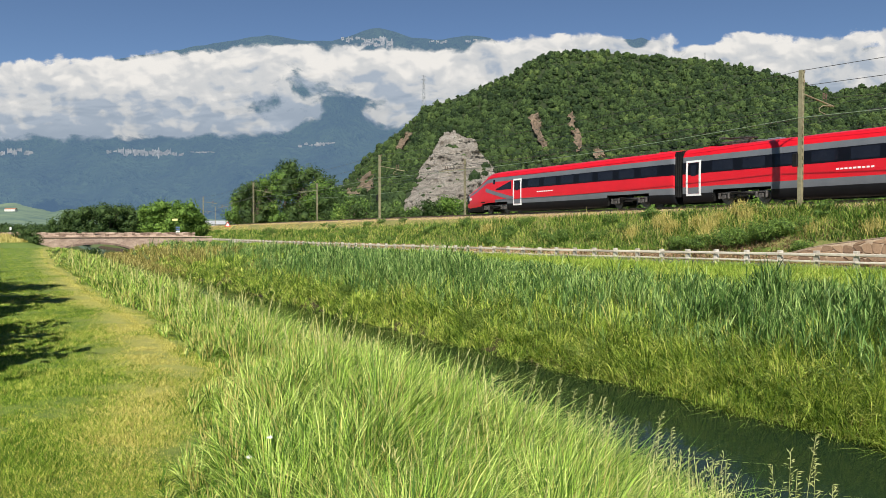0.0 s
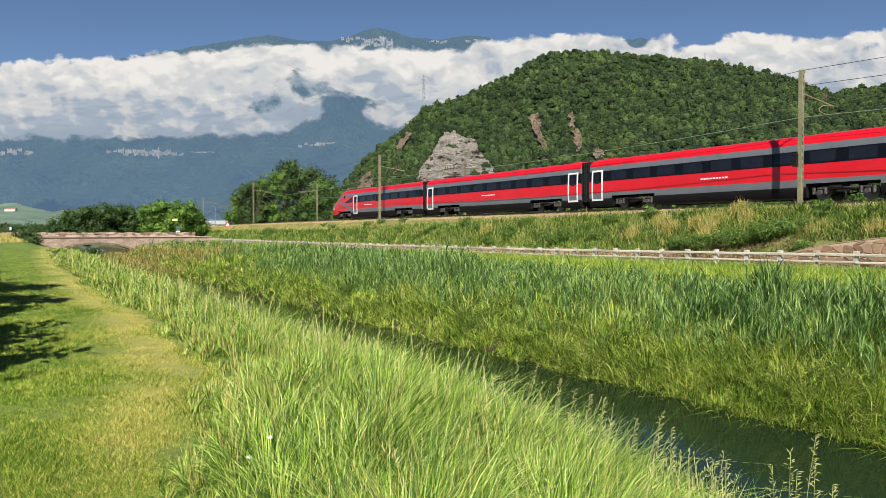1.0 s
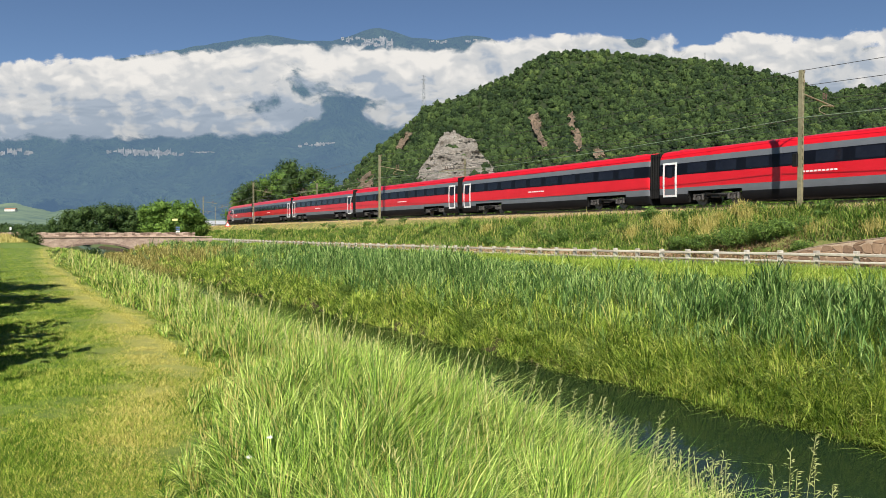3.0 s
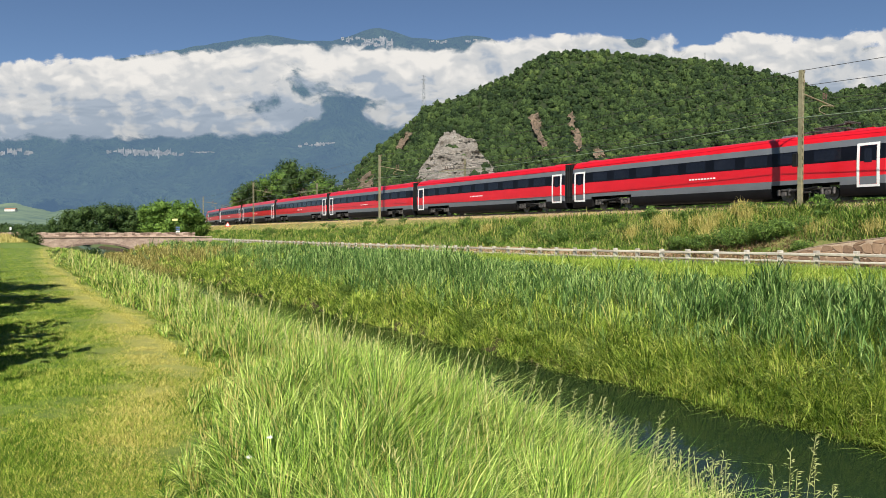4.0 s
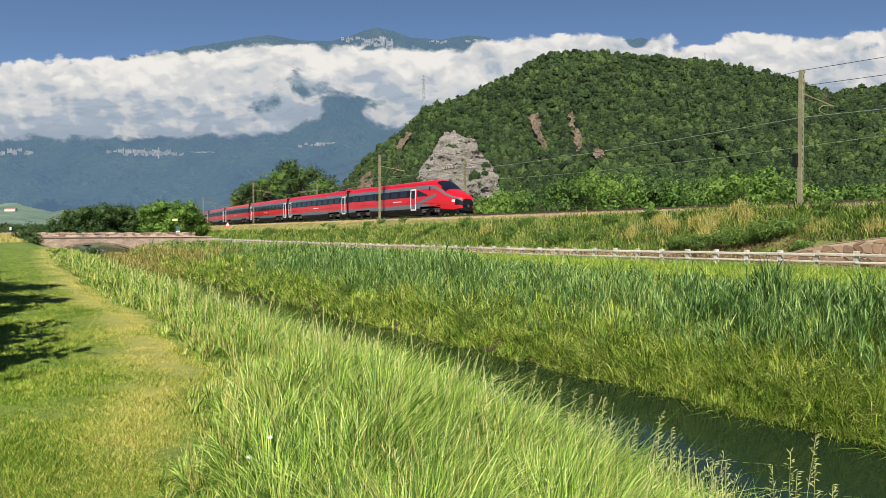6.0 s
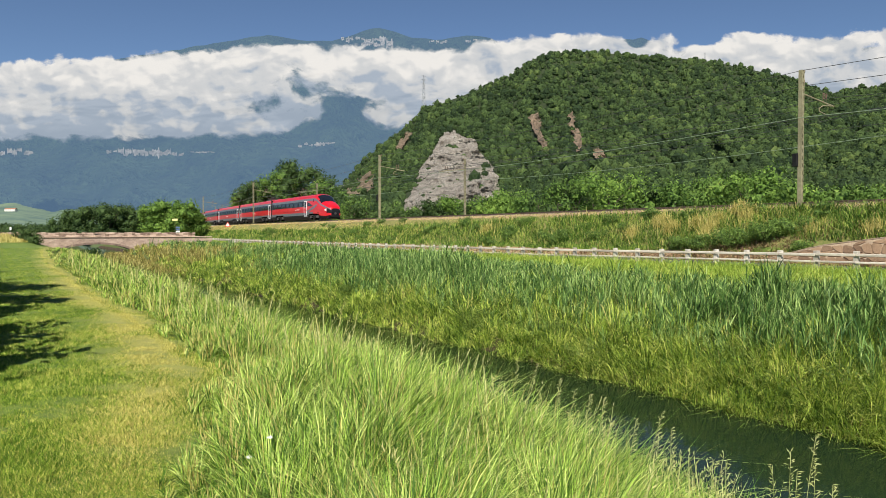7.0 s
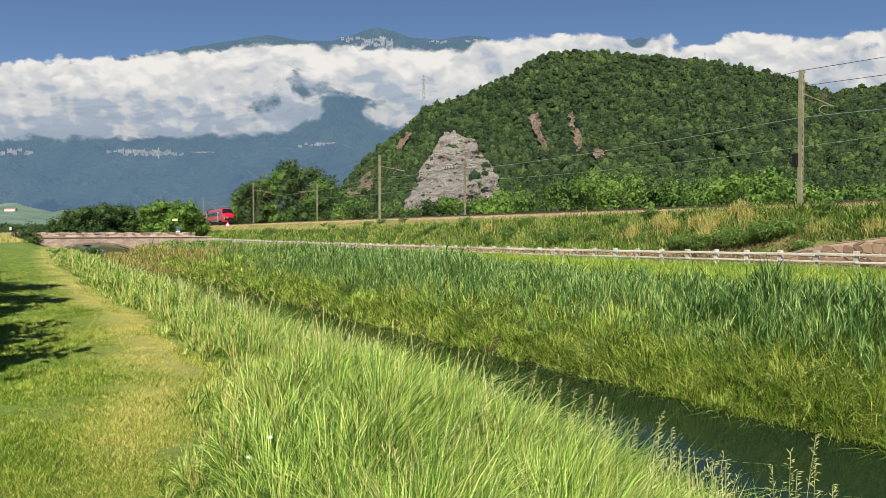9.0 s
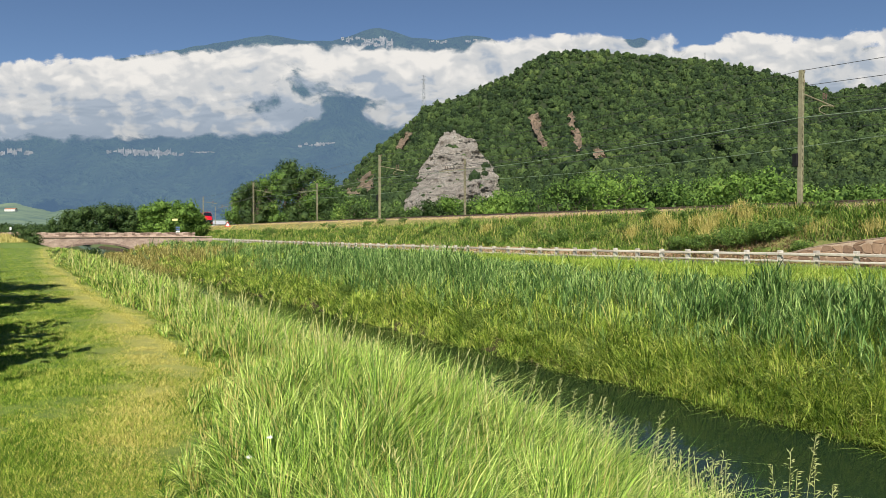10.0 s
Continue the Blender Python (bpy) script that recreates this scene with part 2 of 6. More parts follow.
def build_ground():
    gx, gy = np.meshgrid(XP, YP, indexing="ij")
    z = ground_z(gx, gy)
    for i in range(gx.shape[0]):
        for j in range(gx.shape[1]):
            if -60 < XP[i] < 34 and -20 < YP[j] < 160:
                z[i, j] += 0.06 * noise.noise(Vector((XP[i] * 0.5, YP[j] * 0.5, 0))) * (0.08 if XP[i] < 3.2 else 1)
            elif 34.4 < XP[i] < 38.5:
                z[i, j] += 0.18 * noise.noise(Vector((XP[i] * 0.8, YP[j] * 0.4, 3)))
    v = np.stack([gx + bend(gx, gy), gy, z], -1).reshape(-1, 3)
    dry = (0.8 * np.interp(gy, [3.5, 5.5, 8], [0.1, 0.45, 1]) * np.exp(-((gx - lawn_edge(gy) + 0.7) / 0.5) ** 2)).ravel()
    zone = np.zeros((len(XP) - 1, len(YP) - 1), int)
    mid = (XP[:-1] + XP[1:]) / 2
    zone[(mid > 34.1) & (mid < 35.3), :] = 1
    zone[(mid > 2.6) & (mid < 27), :] = 2
    zone[(mid > 27) & (mid < 34.1), :] = 3
    zone[(mid > 35.3) & (mid < 38.4), :] = 3
    zone[(mid > 38.4) & (mid < 39.6), :] = 1
    zone[(mid > 39.6) & (mid < 50.5), :] = 4
    zone[mid > 50.5, :] = 5
    zone[(mid > 10.9) & (mid < 12.4), :] = 6
    zone[(mid < -60), :] = 5
    zone[:, (YP[:-1] > 170)] = np.where(zone[:, (YP[:-1] > 170)] == 4, 4, 5)
    ob = new("ground", fast_mesh("ground", v, grid_faces(len(XP), len(YP)), [M_LAWN, M_SHOULDER, M_BANK, M_VERGE, M_BALLAST, M_FIELD, M_MUD], zone.ravel(), True))
    ob.data.attributes.new("dry", "FLOAT", "POINT").data.foreach_set("value", dry.astype(np.float32))
    return tagged(ob, "mown lawn, grassy canal banks and railway embankment", "ground", kind="structure")


build_ground()


def strip(name, x0, x1, y0, y1, z, material, step=4.0, edge=0.0):
    """A flat strip between two lines of the plan, with a thickness if asked."""
    ys = np.arange(y0, y1 + step, step)
    rows = []
    for y in ys:
        for xp, dz in ((x0, -edge), (x0, 0), (x1, 0), (x1, -edge)):
            rows.append((xp + float(bend(xp, y)), y, z + dz))
    return new(name, fast_mesh(name, rows, grid_faces(len(ys), 4), material))


tagged(strip("road", 30.3, 34.1, -120, 136, 0.06, M_ASPHALT, edge=0.1), "narrow grey asphalt lane below the railway", "road", kind="structure")


def build_water():
    m = bpy.data.materials.new("canal_water")
    m.use_nodes = True
    nt = m.node_tree
    b = nt.nodes["Principled BSDF"]
    b.inputs["Base Color"].default_value = (0.014, 0.028, 0.012, 1)
    b.inputs["Roughness"].default_value = 0.05
    b.inputs["IOR"].default_value = 1.18
    n = node(nt, "ShaderNodeTexNoise", Scale=2.2, Detail=3.0)
    g = nt.nodes.new("ShaderNodeNewGeometry")
    bp = node(nt, "ShaderNodeBump", Strength=0.12, Distance=0.05)
    nt.links.new(g.outputs["Position"], n.inputs["Vector"])
    nt.links.new(n.outputs["Fac"], bp.inputs["Height"])
    nt.links.new(bp.outputs[0], b.inputs["Normal"])
    return tagged(strip("water", 6.0, 12.2, -120, 200, -1.75, m), "dark green still canal water with soft reflections", "water", kind="structure")


build_water()


# ---- hill ----
RIDGE = [(560, 372), (600, 335), (640, 292), (700, 240), (750, 198), (800, 178), (850, 160), (900, 138), (940, 108), (980, 97), (1020, 93), (1060, 97),
         (1100, 98), (1150, 104), (1200, 106), (1260, 112), (1320, 124), (1400, 142), (1470, 168), (1500, 160), (1540, 156), (1650, 140), (1900, 150)]


def ridge_rise(h):
    """The hill's skyline: rise in thousandths at bearing h in thousandths."""
    return float(np.interp(h, [(a - 784) / 1.243 for a, b in RIDGE], [(412.5 - b) / 1.243 for a, b in RIDGE]))


def hill_point(h, k):
    """A point on the near face of the hill: bearing h, k from 0 at the foot to 1 on the ridge."""
    top = ridge_rise(h)
    foot = 2.0
    d = 270 + 330 * k ** 0.9 + 30 * fbm(Vector((h * 0.012, k * 3, 1.5)))
    rise = foot + (top - foot) * k ** 0.85
    return site(h, rise, d)


def build_hill():
    hs, ks = np.linspace(-185, 900, 150), np.linspace(0, 1, 40)
    v = [hill_point(h, k) for h in hs for k in ks]
    rows = []
    for i, h in enumerate(hs):
        col = v[i * 40:(i + 1) * 40]
        back = [site(h, ridge_rise(h) * 0.86, 720), site(h, ridge_rise(h) * 0.5, 860), site(h, 0, 1000)]
        rows += [Vector((col[0].x, col[0].y, -2))] + col + back
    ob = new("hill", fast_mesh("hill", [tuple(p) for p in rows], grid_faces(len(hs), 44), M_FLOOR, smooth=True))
    return tagged(ob, "steep wooded hill with bare rock patches", "hill", kind="structure")


build_hill()

# Bare rock on the hill: outlines as bearing and rise.
def patch(name, label, outline, material, step, proud, rough):
    """A bare patch of the hill, its outline ragged, standing proud of the slope."""
    poly = [((a - 784) / 1.243, (412.5 - b) / 1.243) for a, b in outline]
    hs = np.arange(min(p[0] for p in poly) - 6, max(p[0] for p in poly) + 6, step)
    vs = np.arange(min(p[1] for p in poly) - 6, max(p[1] for p in poly) + 6, step)

    def inside(x, y):
        x += 5 * noise.noise(Vector((x * 0.12, y * 0.12, 7)))
        y += 5 * noise.noise(Vector((x * 0.12, y * 0.12, 2)))
        c, j = False, len(poly) - 1
        for i in range(len(poly)):
            (xi, yi), (xj, yj) = poly[i], poly[j]
            if (yi > y) != (yj > y) and x < (xj - xi) * (y - yi) / (yj - yi) + xi:
                c = not c
            j = i
        return c

    verts, faces, seen = [], [], {}
    ins = {(i, j): inside(h, v) for i, h in enumerate(hs) for j, v in enumerate(vs)}

    def vert(i, j):
        if (i, j) not in seen:
            h, v = hs[i], vs[j]
            k = np.clip((v - 2) / max(1, ridge_rise(h) - 2), 0, 1) ** (1 / 0.85)
            p = hill_point(h, k)
            d = (p.x * ST + p.y * CT)
            n = fbm(Vector((h * 0.06, v * 0.1, 0)), 5) + 1.1 * abs(noise.noise(Vector((h * 0.22, v * 0.07, 4)))) + 0.22 * noise.noise(Vector((h * 0.06, v * 0.35, 9))) + 0.5 * noise.noise(Vector((h * 0.5, v * 0.4, 2))) + 0.9 * ((v * 0.09 + 0.8 * noise.noise(Vector((h * 0.05, v * 0.02, 6)))) % 1.0)
            seen[(i, j)] = len(verts)
            verts.append(tuple(site(h + 0.6 * noise.noise(Vector((h, v, 1))), v, d - proud - rough * n)))
        return seen[(i, j)]

    for i in range(len(hs) - 1):
        for j in range(len(vs) - 1):
            if ins[(i, j)] and ins[(i + 1, j)] and ins[(i, j + 1)] and ins[(i + 1, j + 1)]:
                faces.append((vert(i, j), vert(i + 1, j), vert(i + 1, j + 1), vert(i, j + 1)))
    ob = new(name, fast_mesh(name, verts, faces, material))
    tagged(ob, label, "rock face", kind="structure")
    return inside


BARE = [
    patch("rock_face", "pale grey limestone quarry face on the hill", [(712, 372), (728, 330), (745, 295), (770, 262), (778, 238), (800, 232), (822, 244), (842, 246), (850, 270), (868, 288), (884, 312), (884, 345), (850, 362), (800, 366), (760, 374)], M_ROCK, 1.3, 7, 5),
    patch("rock_face", "reddish bare rock scar among hill trees", [(934, 204), (952, 200), (960, 214), (956, 232), (968, 250), (972, 268), (958, 272), (950, 246), (940, 222)], M_REDROCK, 1.3, 7, 3),
    patch("rock_face", "reddish bare rock gully among hill trees", [(1004, 200), (1014, 200), (1022, 228), (1030, 250), (1028, 272), (1016, 266), (1014, 240), (1004, 222)], M_REDROCK, 1.3, 7, 3),
    patch("rock_face", "reddish bare rock scar near hill foot", [(1040, 258), (1058, 262), (1072, 270), (1070, 286), (1052, 284)], M_REDROCK, 1.3, 7, 3),
    patch("rock_face", "brown rocky ridge end of the hill", [(612, 342), (632, 318), (652, 300), (668, 312), (662, 334), (640, 346), (620, 348)], M_REDROCK, 1.3, 7, 3),
    patch("rock_face", "brown rock rib below the ridge", [(700, 262), (716, 236), (732, 232), (722, 252), (708, 272)], M_REDROCK, 1.3, 7, 3),
]


def crown_shape(r, leaves):
    """One unit crown: a lumpy mass with small leaf tips breaking its outline. Returns corners of triangles and vertices."""
    bm = bmesh.new()
    bmesh.ops.create_icosphere(bm, subdivisions=1, radius=1.0)
    off = Vector(r.uniform(0, 50, 3))
    for v in bm.verts:
        v.co *= 0.86 + 0.42 * noise.noise(v.co * 1.4 + off) + 0.22 * noise.noise(v.co * 3.5 + off)
    v = np.array([tuple(x.co) for x in bm.verts])
    f = np.array([[x.index for x in t.verts] for t in bm.faces])
    bm.free()
    d = r.normal(size=(leaves, 3))
    d /= np.linalg.norm(d, axis=1)[:, None]
    d[:, 2] = np.abs(d[:, 2]) - 0.25
    c = d * r.uniform(0.75, 1.12, (leaves, 1))
    u = np.cross(d, r.normal(size=(leaves, 3)))
    u /= np.linalg.norm(u, axis=1)[:, None] + 1e-6
    s = r.uniform(0.10, 0.22, (leaves, 1))
    w = np.cross(d, u) * 0.6 + d * r.uniform(0.1, 0.9, (leaves, 1))
    q = np.stack([c - u * s, c + u * s, c + w * s * 2.0], 1).reshape(-1, 3)
    return np.concatenate([v, q]), np.concatenate([f, len(v) + np.arange(3 * leaves).reshape(-1, 3)])


def build_forest():
    r = np.random.default_rng(11)
    kinds = [crown_shape(r, 38) for _ in range(12)]
    vs, fs, c = [], [], 0
    count = tries = 0
    while count < 15500 and tries < 70000:
        tries += 1
        h, k = r.uniform(-180, 700), r.uniform(0, 1.0) ** 1.05
        top = ridge_rise(h)
        if top < 12:
            continue
        rise = 2 + (top - 2) * k ** 0.85
        if any(f(h, rise + up) for up in (0.0, 6.0, 13.0) for f in BARE[:1]) and r.uniform() < 0.95 or any(f(h, rise + up) for up in (2.0, 9.0) for f in BARE[1:]) and r.uniform() < 0.86:
            continue
        p = hill_point(h, k)
        s = r.uniform(0.85, 1.9) + 2.4 * r.uniform() ** 4
        a = r.uniform(0, 6.28)
        v, f = kinds[r.integers(12)]
        rot = np.array([[math.cos(a), -math.sin(a), 0], [math.sin(a), math.cos(a), 0], [0, 0, 1]])
        vs.append((v * np.array([s, s * r.uniform(0.8, 1.2), s * r.uniform(0.8, 1.3)])) @ rot.T + np.array(p) + np.array([0, 0, s * 0.5]))
        fs.append(f + c)
        c += len(v)
        count += 1
    ob = new("hill_forest", fast_mesh("hill_forest", np.concatenate(vs), np.concatenate(fs), M_FOREST))
    tagged(ob, "dense dark green broadleaf forest covering the hill", "forest", kind="stuff")


build_forest()


# ---- far mountains and clouds ----
def range_mesh(name, label, line, near, far, material, rough, seed):
    """A far mountain flank rising to a skyline given as bearing and rise."""
    hs, ks = np.linspace(line[0][0], line[-1][0], 170), np.linspace(0, 1, 60)
    xs, ys = [p[0] for p in line], [p[1] for p in line]
    v = []
    for h in hs:
        top = np.interp(h, xs, ys)
        for k in ks:
            rib = noise.ridged_multi_fractal(Vector((h * 0.006, k * 1.6, seed)), 0.9, 2.1, 5, 1.0, 2.0)
            d = near + (far - near) * k - rough * rib * min(1, 4 * k) * (1 - 0.5 * k)
            rise = top * k ** 1.15 + (2.2 * fbm(Vector((h * 0.05, k * 6, seed)), 3) if k > 0.97 else 0)
            v.append(tuple(site(h, rise, d)))
    ob = new(name, fast_mesh(name, v, grid_faces(len(hs), len(ks)), material, smooth=True))
    return tagged(ob, label, "mountain", kind="structure")


SKYLINE = [(-900, 215), (-630, 225), (-500, 240), (-400, 255), (-300, 272), (-245, 280), (-200, 272), (-160, 270), (-125, 281), (-95, 291), (-75, 286), (-40, 275),
           (0, 274), (50, 280), (120, 255), (250, 272), (280, 276), (330, 256), (450, 262), (630, 262), (1000, 240)]
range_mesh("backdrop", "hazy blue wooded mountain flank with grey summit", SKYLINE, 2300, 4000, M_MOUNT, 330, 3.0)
# the vineyard slopes get a thinner painted haze
M_FOOT = haze_glow(mat("vineyard_slope", (0.03, 0.07, 0.02), (0.24, 0.30, 0.11), 0.014, 0.95, bump=0.0, fine=2.5), (0.14, 0.22, 0.28), 0.38)
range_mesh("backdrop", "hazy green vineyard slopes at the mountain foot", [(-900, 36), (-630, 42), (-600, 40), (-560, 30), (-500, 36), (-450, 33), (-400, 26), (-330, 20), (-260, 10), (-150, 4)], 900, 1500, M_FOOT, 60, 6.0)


def crag(outline, depth=2080):
    """A pale cliff band on the far mountain."""
    poly = [((a - 784) / 1.243, (412.5 - b) / 1.243) for a, b in outline]
    x0, x1 = poly[0][0], poly[1][0]
    hs = np.linspace(x0, x1, max(6, int((x1 - x0) / 0.7)))
    v = []
    for h in hs:
        t = (h - x0) / (x1 - x0)
        w = 0.35 + 1.3 * abs(noise.noise(Vector((h * 0.4, 0, poly[0][1]))))
        c = poly[0][1] + (poly[1][1] - poly[0][1]) * t + 1.5 * noise.noise(Vector((h * 0.1, 5, 0)))
        for k in range(6):
            rise = c + poly[2][0] * w * (k / 5 - 0.5)
            v.append(tuple(site(h, rise, depth + 7 * noise.noise(Vector((h * 0.3, k, 0))))))
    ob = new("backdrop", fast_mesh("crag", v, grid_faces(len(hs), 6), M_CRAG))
    tagged(ob, "pale grey cliff band on the far mountain", "cliff", kind="structure")


def cloud_material():
    """Vapour far off, its sunlight painted as glow: soft billows, thinning out towards a ragged rim."""
    m = bpy.data.materials.new("cloud_vapour")
    m.use_nodes = True
    nt = m.node_tree
    L = nt.links.new
    b = nt.nodes["Principled BSDF"]
    b.inputs["Base Color"].default_value = (0.03, 0.03, 0.03, 1)
    b.inputs["Roughness"].default_value = 1.0
    b.inputs["Specular IOR Level"].default_value = 0.0
    geo = nt.nodes.new("ShaderNodeNewGeometry")

    def math_node(op, x, y, z=None):
        n = nt.nodes.new("ShaderNodeMath")
        n.operation = op
        for s, v in zip(n.inputs, (x, y, z)):
            if v is None:
                continue
            if isinstance(v, (int, float)):
                s.default_value = v
            else:
                L(v, s)
        return n.outputs[0]

    flat = nt.nodes.new("ShaderNodeAttribute")
    flat.attribute_name = "flat"
    # the vapour is rolled about itself before its billows are laid on
    roll = node(nt, "ShaderNodeTexNoise", Scale=0.014, Detail=3.0)
    L(flat.outputs["Vector"], roll.inputs["Vector"])
    swirl = nt.nodes.new("ShaderNodeVectorMath")
    swirl.operation = "MULTIPLY_ADD"
    L(roll.outputs["Color"], swirl.inputs[0])
    swirl.inputs[1].default_value = (46, 34, 0)
    L(flat.outputs["Vector"], swirl.inputs[2])

    def density(shift, scale, detail):
        mp = nt.nodes.new("ShaderNodeMapping")
        mp.inputs["Location"].default_value = shift
        mp.inputs["Scale"].default_value = (0.8, 1.25, 1)
        L(swirl.outputs[0], mp.inputs["Vector"])
        n = node(nt, "ShaderNodeTexNoise", Scale=scale, Detail=detail, Roughness=0.55)
        L(mp.outputs[0], n.inputs["Vector"])
        return n.outputs["Fac"]

    # painted shading: offset noise brightens one upper side of each billow
    big = math_node("SUBTRACT", density((0, 0, 0), 0.012, 3.5), density((7, 17, 0), 0.012, 3.5))
    small = math_node("SUBTRACT", density((0, 0, 0), 0.04, 4.0), density((2.0, 5.0, 0), 0.04, 4.0))
    up = nt.nodes.new("ShaderNodeAttribute")
    up.attribute_name = "lift"
    light = math_node("MULTIPLY_ADD", big, 2.3, 0.40)
    light = math_node("MULTIPLY_ADD", small, 0.42, light)
    # glow painted brighter towards the bank's top, greyer towards its base
    light = math_node("MULTIPLY_ADD", up.outputs["Fac"], 0.62, math_node("SUBTRACT", light, 0.22))
    ramp = nt.nodes.new("ShaderNodeValToRGB")
    ramp.color_ramp.interpolation = "EASE"
    e = ramp.color_ramp.elements
    e[0].position, e[0].color = 0.27, (0.27, 0.32, 0.39, 1)
    e[1].position, e[1].color = 0.85, (0.64, 0.62, 0.59, 1)
    mid = e.new(0.52)
    mid.color = (0.45, 0.46, 0.47, 1)
    L(light, ramp.inputs["Fac"])
    L(ramp.outputs["Color"], b.inputs["Emission Color"])
    b.inputs["Emission Strength"].default_value = CLOUD_LIGHT
    thin = nt.nodes.new("ShaderNodeAttribute")
    thin.attribute_name = "thin"
    ragged = math_node("SUBTRACT", density((0, 0, 0), 0.042, 9.0), 0.5)
    veil = math_node("MULTIPLY_ADD", ragged, 3.2, math_node("MULTIPLY_ADD", thin.outputs["Fac"], 2.3, -0.85))
    r = node(nt, "ShaderNodeMapRange")
    r.interpolation_type = "SMOOTHSTEP"
    r.inputs["From Min"].default_value, r.inputs["From Max"].default_value = 0.05, 0.85
    L(veil, r.inputs["Value"])
    L(r.outputs[0], b.inputs["Alpha"])
    return m


CLOUD_LIGHT = 0.84
M_CLOUD = cloud_material()


GAPS = [(-258, 178, 34, 13, 0.62), (-182, 200, 58, 16, 0.5), (-212, 226, 34, 14, 0.42), (-120, 184, 40, 14, 0.5), (-150, 176, 40, 12, 0.5), (-60, 232, 30, 10, 0.35), (270, 270, 14, 10, 0.5), (330, 262, 18, 14, 0.5), (372, 274, 22, 8, 0.5), (600, 262, 25, 10, 0.4)]


def cloud_bank(label, top, bottom, depth, seed, nu=330, nv=90):
    """A billowing bank of cloud before the mountain: a sheet in relief whose vapour thins out towards its rim."""
    hs = np.linspace(top[0][0], top[-1][0], nu)
    v, thin, lift, flat = [], [], [], []
    for h in hs:
        t, b = np.interp(h, [p[0] for p in top], [p[1] for p in top]), np.interp(h, [p[0] for p in bottom], [p[1] for p in bottom])
        pad = 11
        t += 5 * noise.noise(Vector((h * 0.045, 0, seed))) + 5 * abs(noise.noise(Vector((h * 0.11, 4, seed)))) - 2
        for k in np.linspace(0, 1, nv):
            rise = b - pad + (t - b + 2 * pad) * k
            q = Vector((h * 0.012, rise * 0.017, seed))
            q += 0.5 * Vector((noise.noise(q * 1.3 + Vector((9, 0, 0))), noise.noise(q * 1.3 + Vector((0, 9, 0))), 0))
            puff = 0.9 * noise.noise(q) + 0.8 * abs(noise.noise(q * 1.9)) + 0.42 * abs(noise.noise(q * 4.1)) + 0.2 * abs(noise.noise(q * 8.7)) + 0.1 * noise.noise(q * 17)
            belly = math.sin(math.pi * np.clip(k, 0, 1)) ** 0.6
            v.append(tuple(site(h, rise, depth - 40 * puff - 200 * belly + 200 * k)))
            rim = min((rise - (b - pad)), (t + pad - rise)) / (2 * pad)
            gap = sum(w * math.exp(-((h - gh) / gw) ** 2 - ((rise - gv) / gt) ** 2) for gh, gv, gw, gt, w in GAPS)
            lift.append(float(np.clip(k, 0, 1)))
            flat.append((h, rise, seed))
            thin.append(max(0.0, min(1.0, rim) - gap))
    ob = new("cloud_bank", fast_mesh("cloud_bank", v, grid_faces(nu, nv), M_CLOUD, smooth=True))
    at = ob.data.attributes.new("thin", "FLOAT", "POINT")
    at.data.foreach_set("value", np.array(thin, np.float32))
    ob.data.attributes.new("lift", "FLOAT", "POINT").data.foreach_set("value", np.array(lift, np.float32))
    ob.data.attributes.new("flat", "FLOAT_VECTOR", "POINT").data.foreach_set("vector", np.array(flat, np.float32).ravel())
    ob.visible_shadow = False
    return tagged(ob, label, "cloud", kind="structure")


def by_plan(pairs):
    return [((a - 784) / 1.243, (412.5 - b) / 1.243) for a, b in pairs]


cloud_bank("long white cumulus bank along the mountain", by_plan([(-300, 112), (0, 112), (200, 102), (350, 92), (450, 80), (600, 82), (700, 84), (800, 90), (870, 72), (1000, 62), (1080, 62), (1120, 78), (1180, 62), (1240, 80), (1300, 56), (1400, 70), (1500, 60), (1568, 50), (1900, 50)]),
           by_plan([(-300, 250), (0, 248), (300, 245), (480, 241), (505, 238), (522, 226), (540, 213), (565, 216), (590, 204), (625, 206), (650, 216), (692, 231), (730, 228), (800, 225), (1000, 200), (1568, 200), (1900, 200)]), 2050, 0.0)


# ---- railway ----
TRACK_X, RAIL_Z = 42.3, 3.52
TRAIN_SPEED = 34.67


def on_track(y, off=0.0):
    """Place and heading on the near track at y."""
    x = TRACK_X + off + float(bend_track(y))
    s = (float(bend_track(y + 0.5)) - float(bend_track(y - 0.5)))
    return x, math.degrees(math.atan2(s, 1.0))


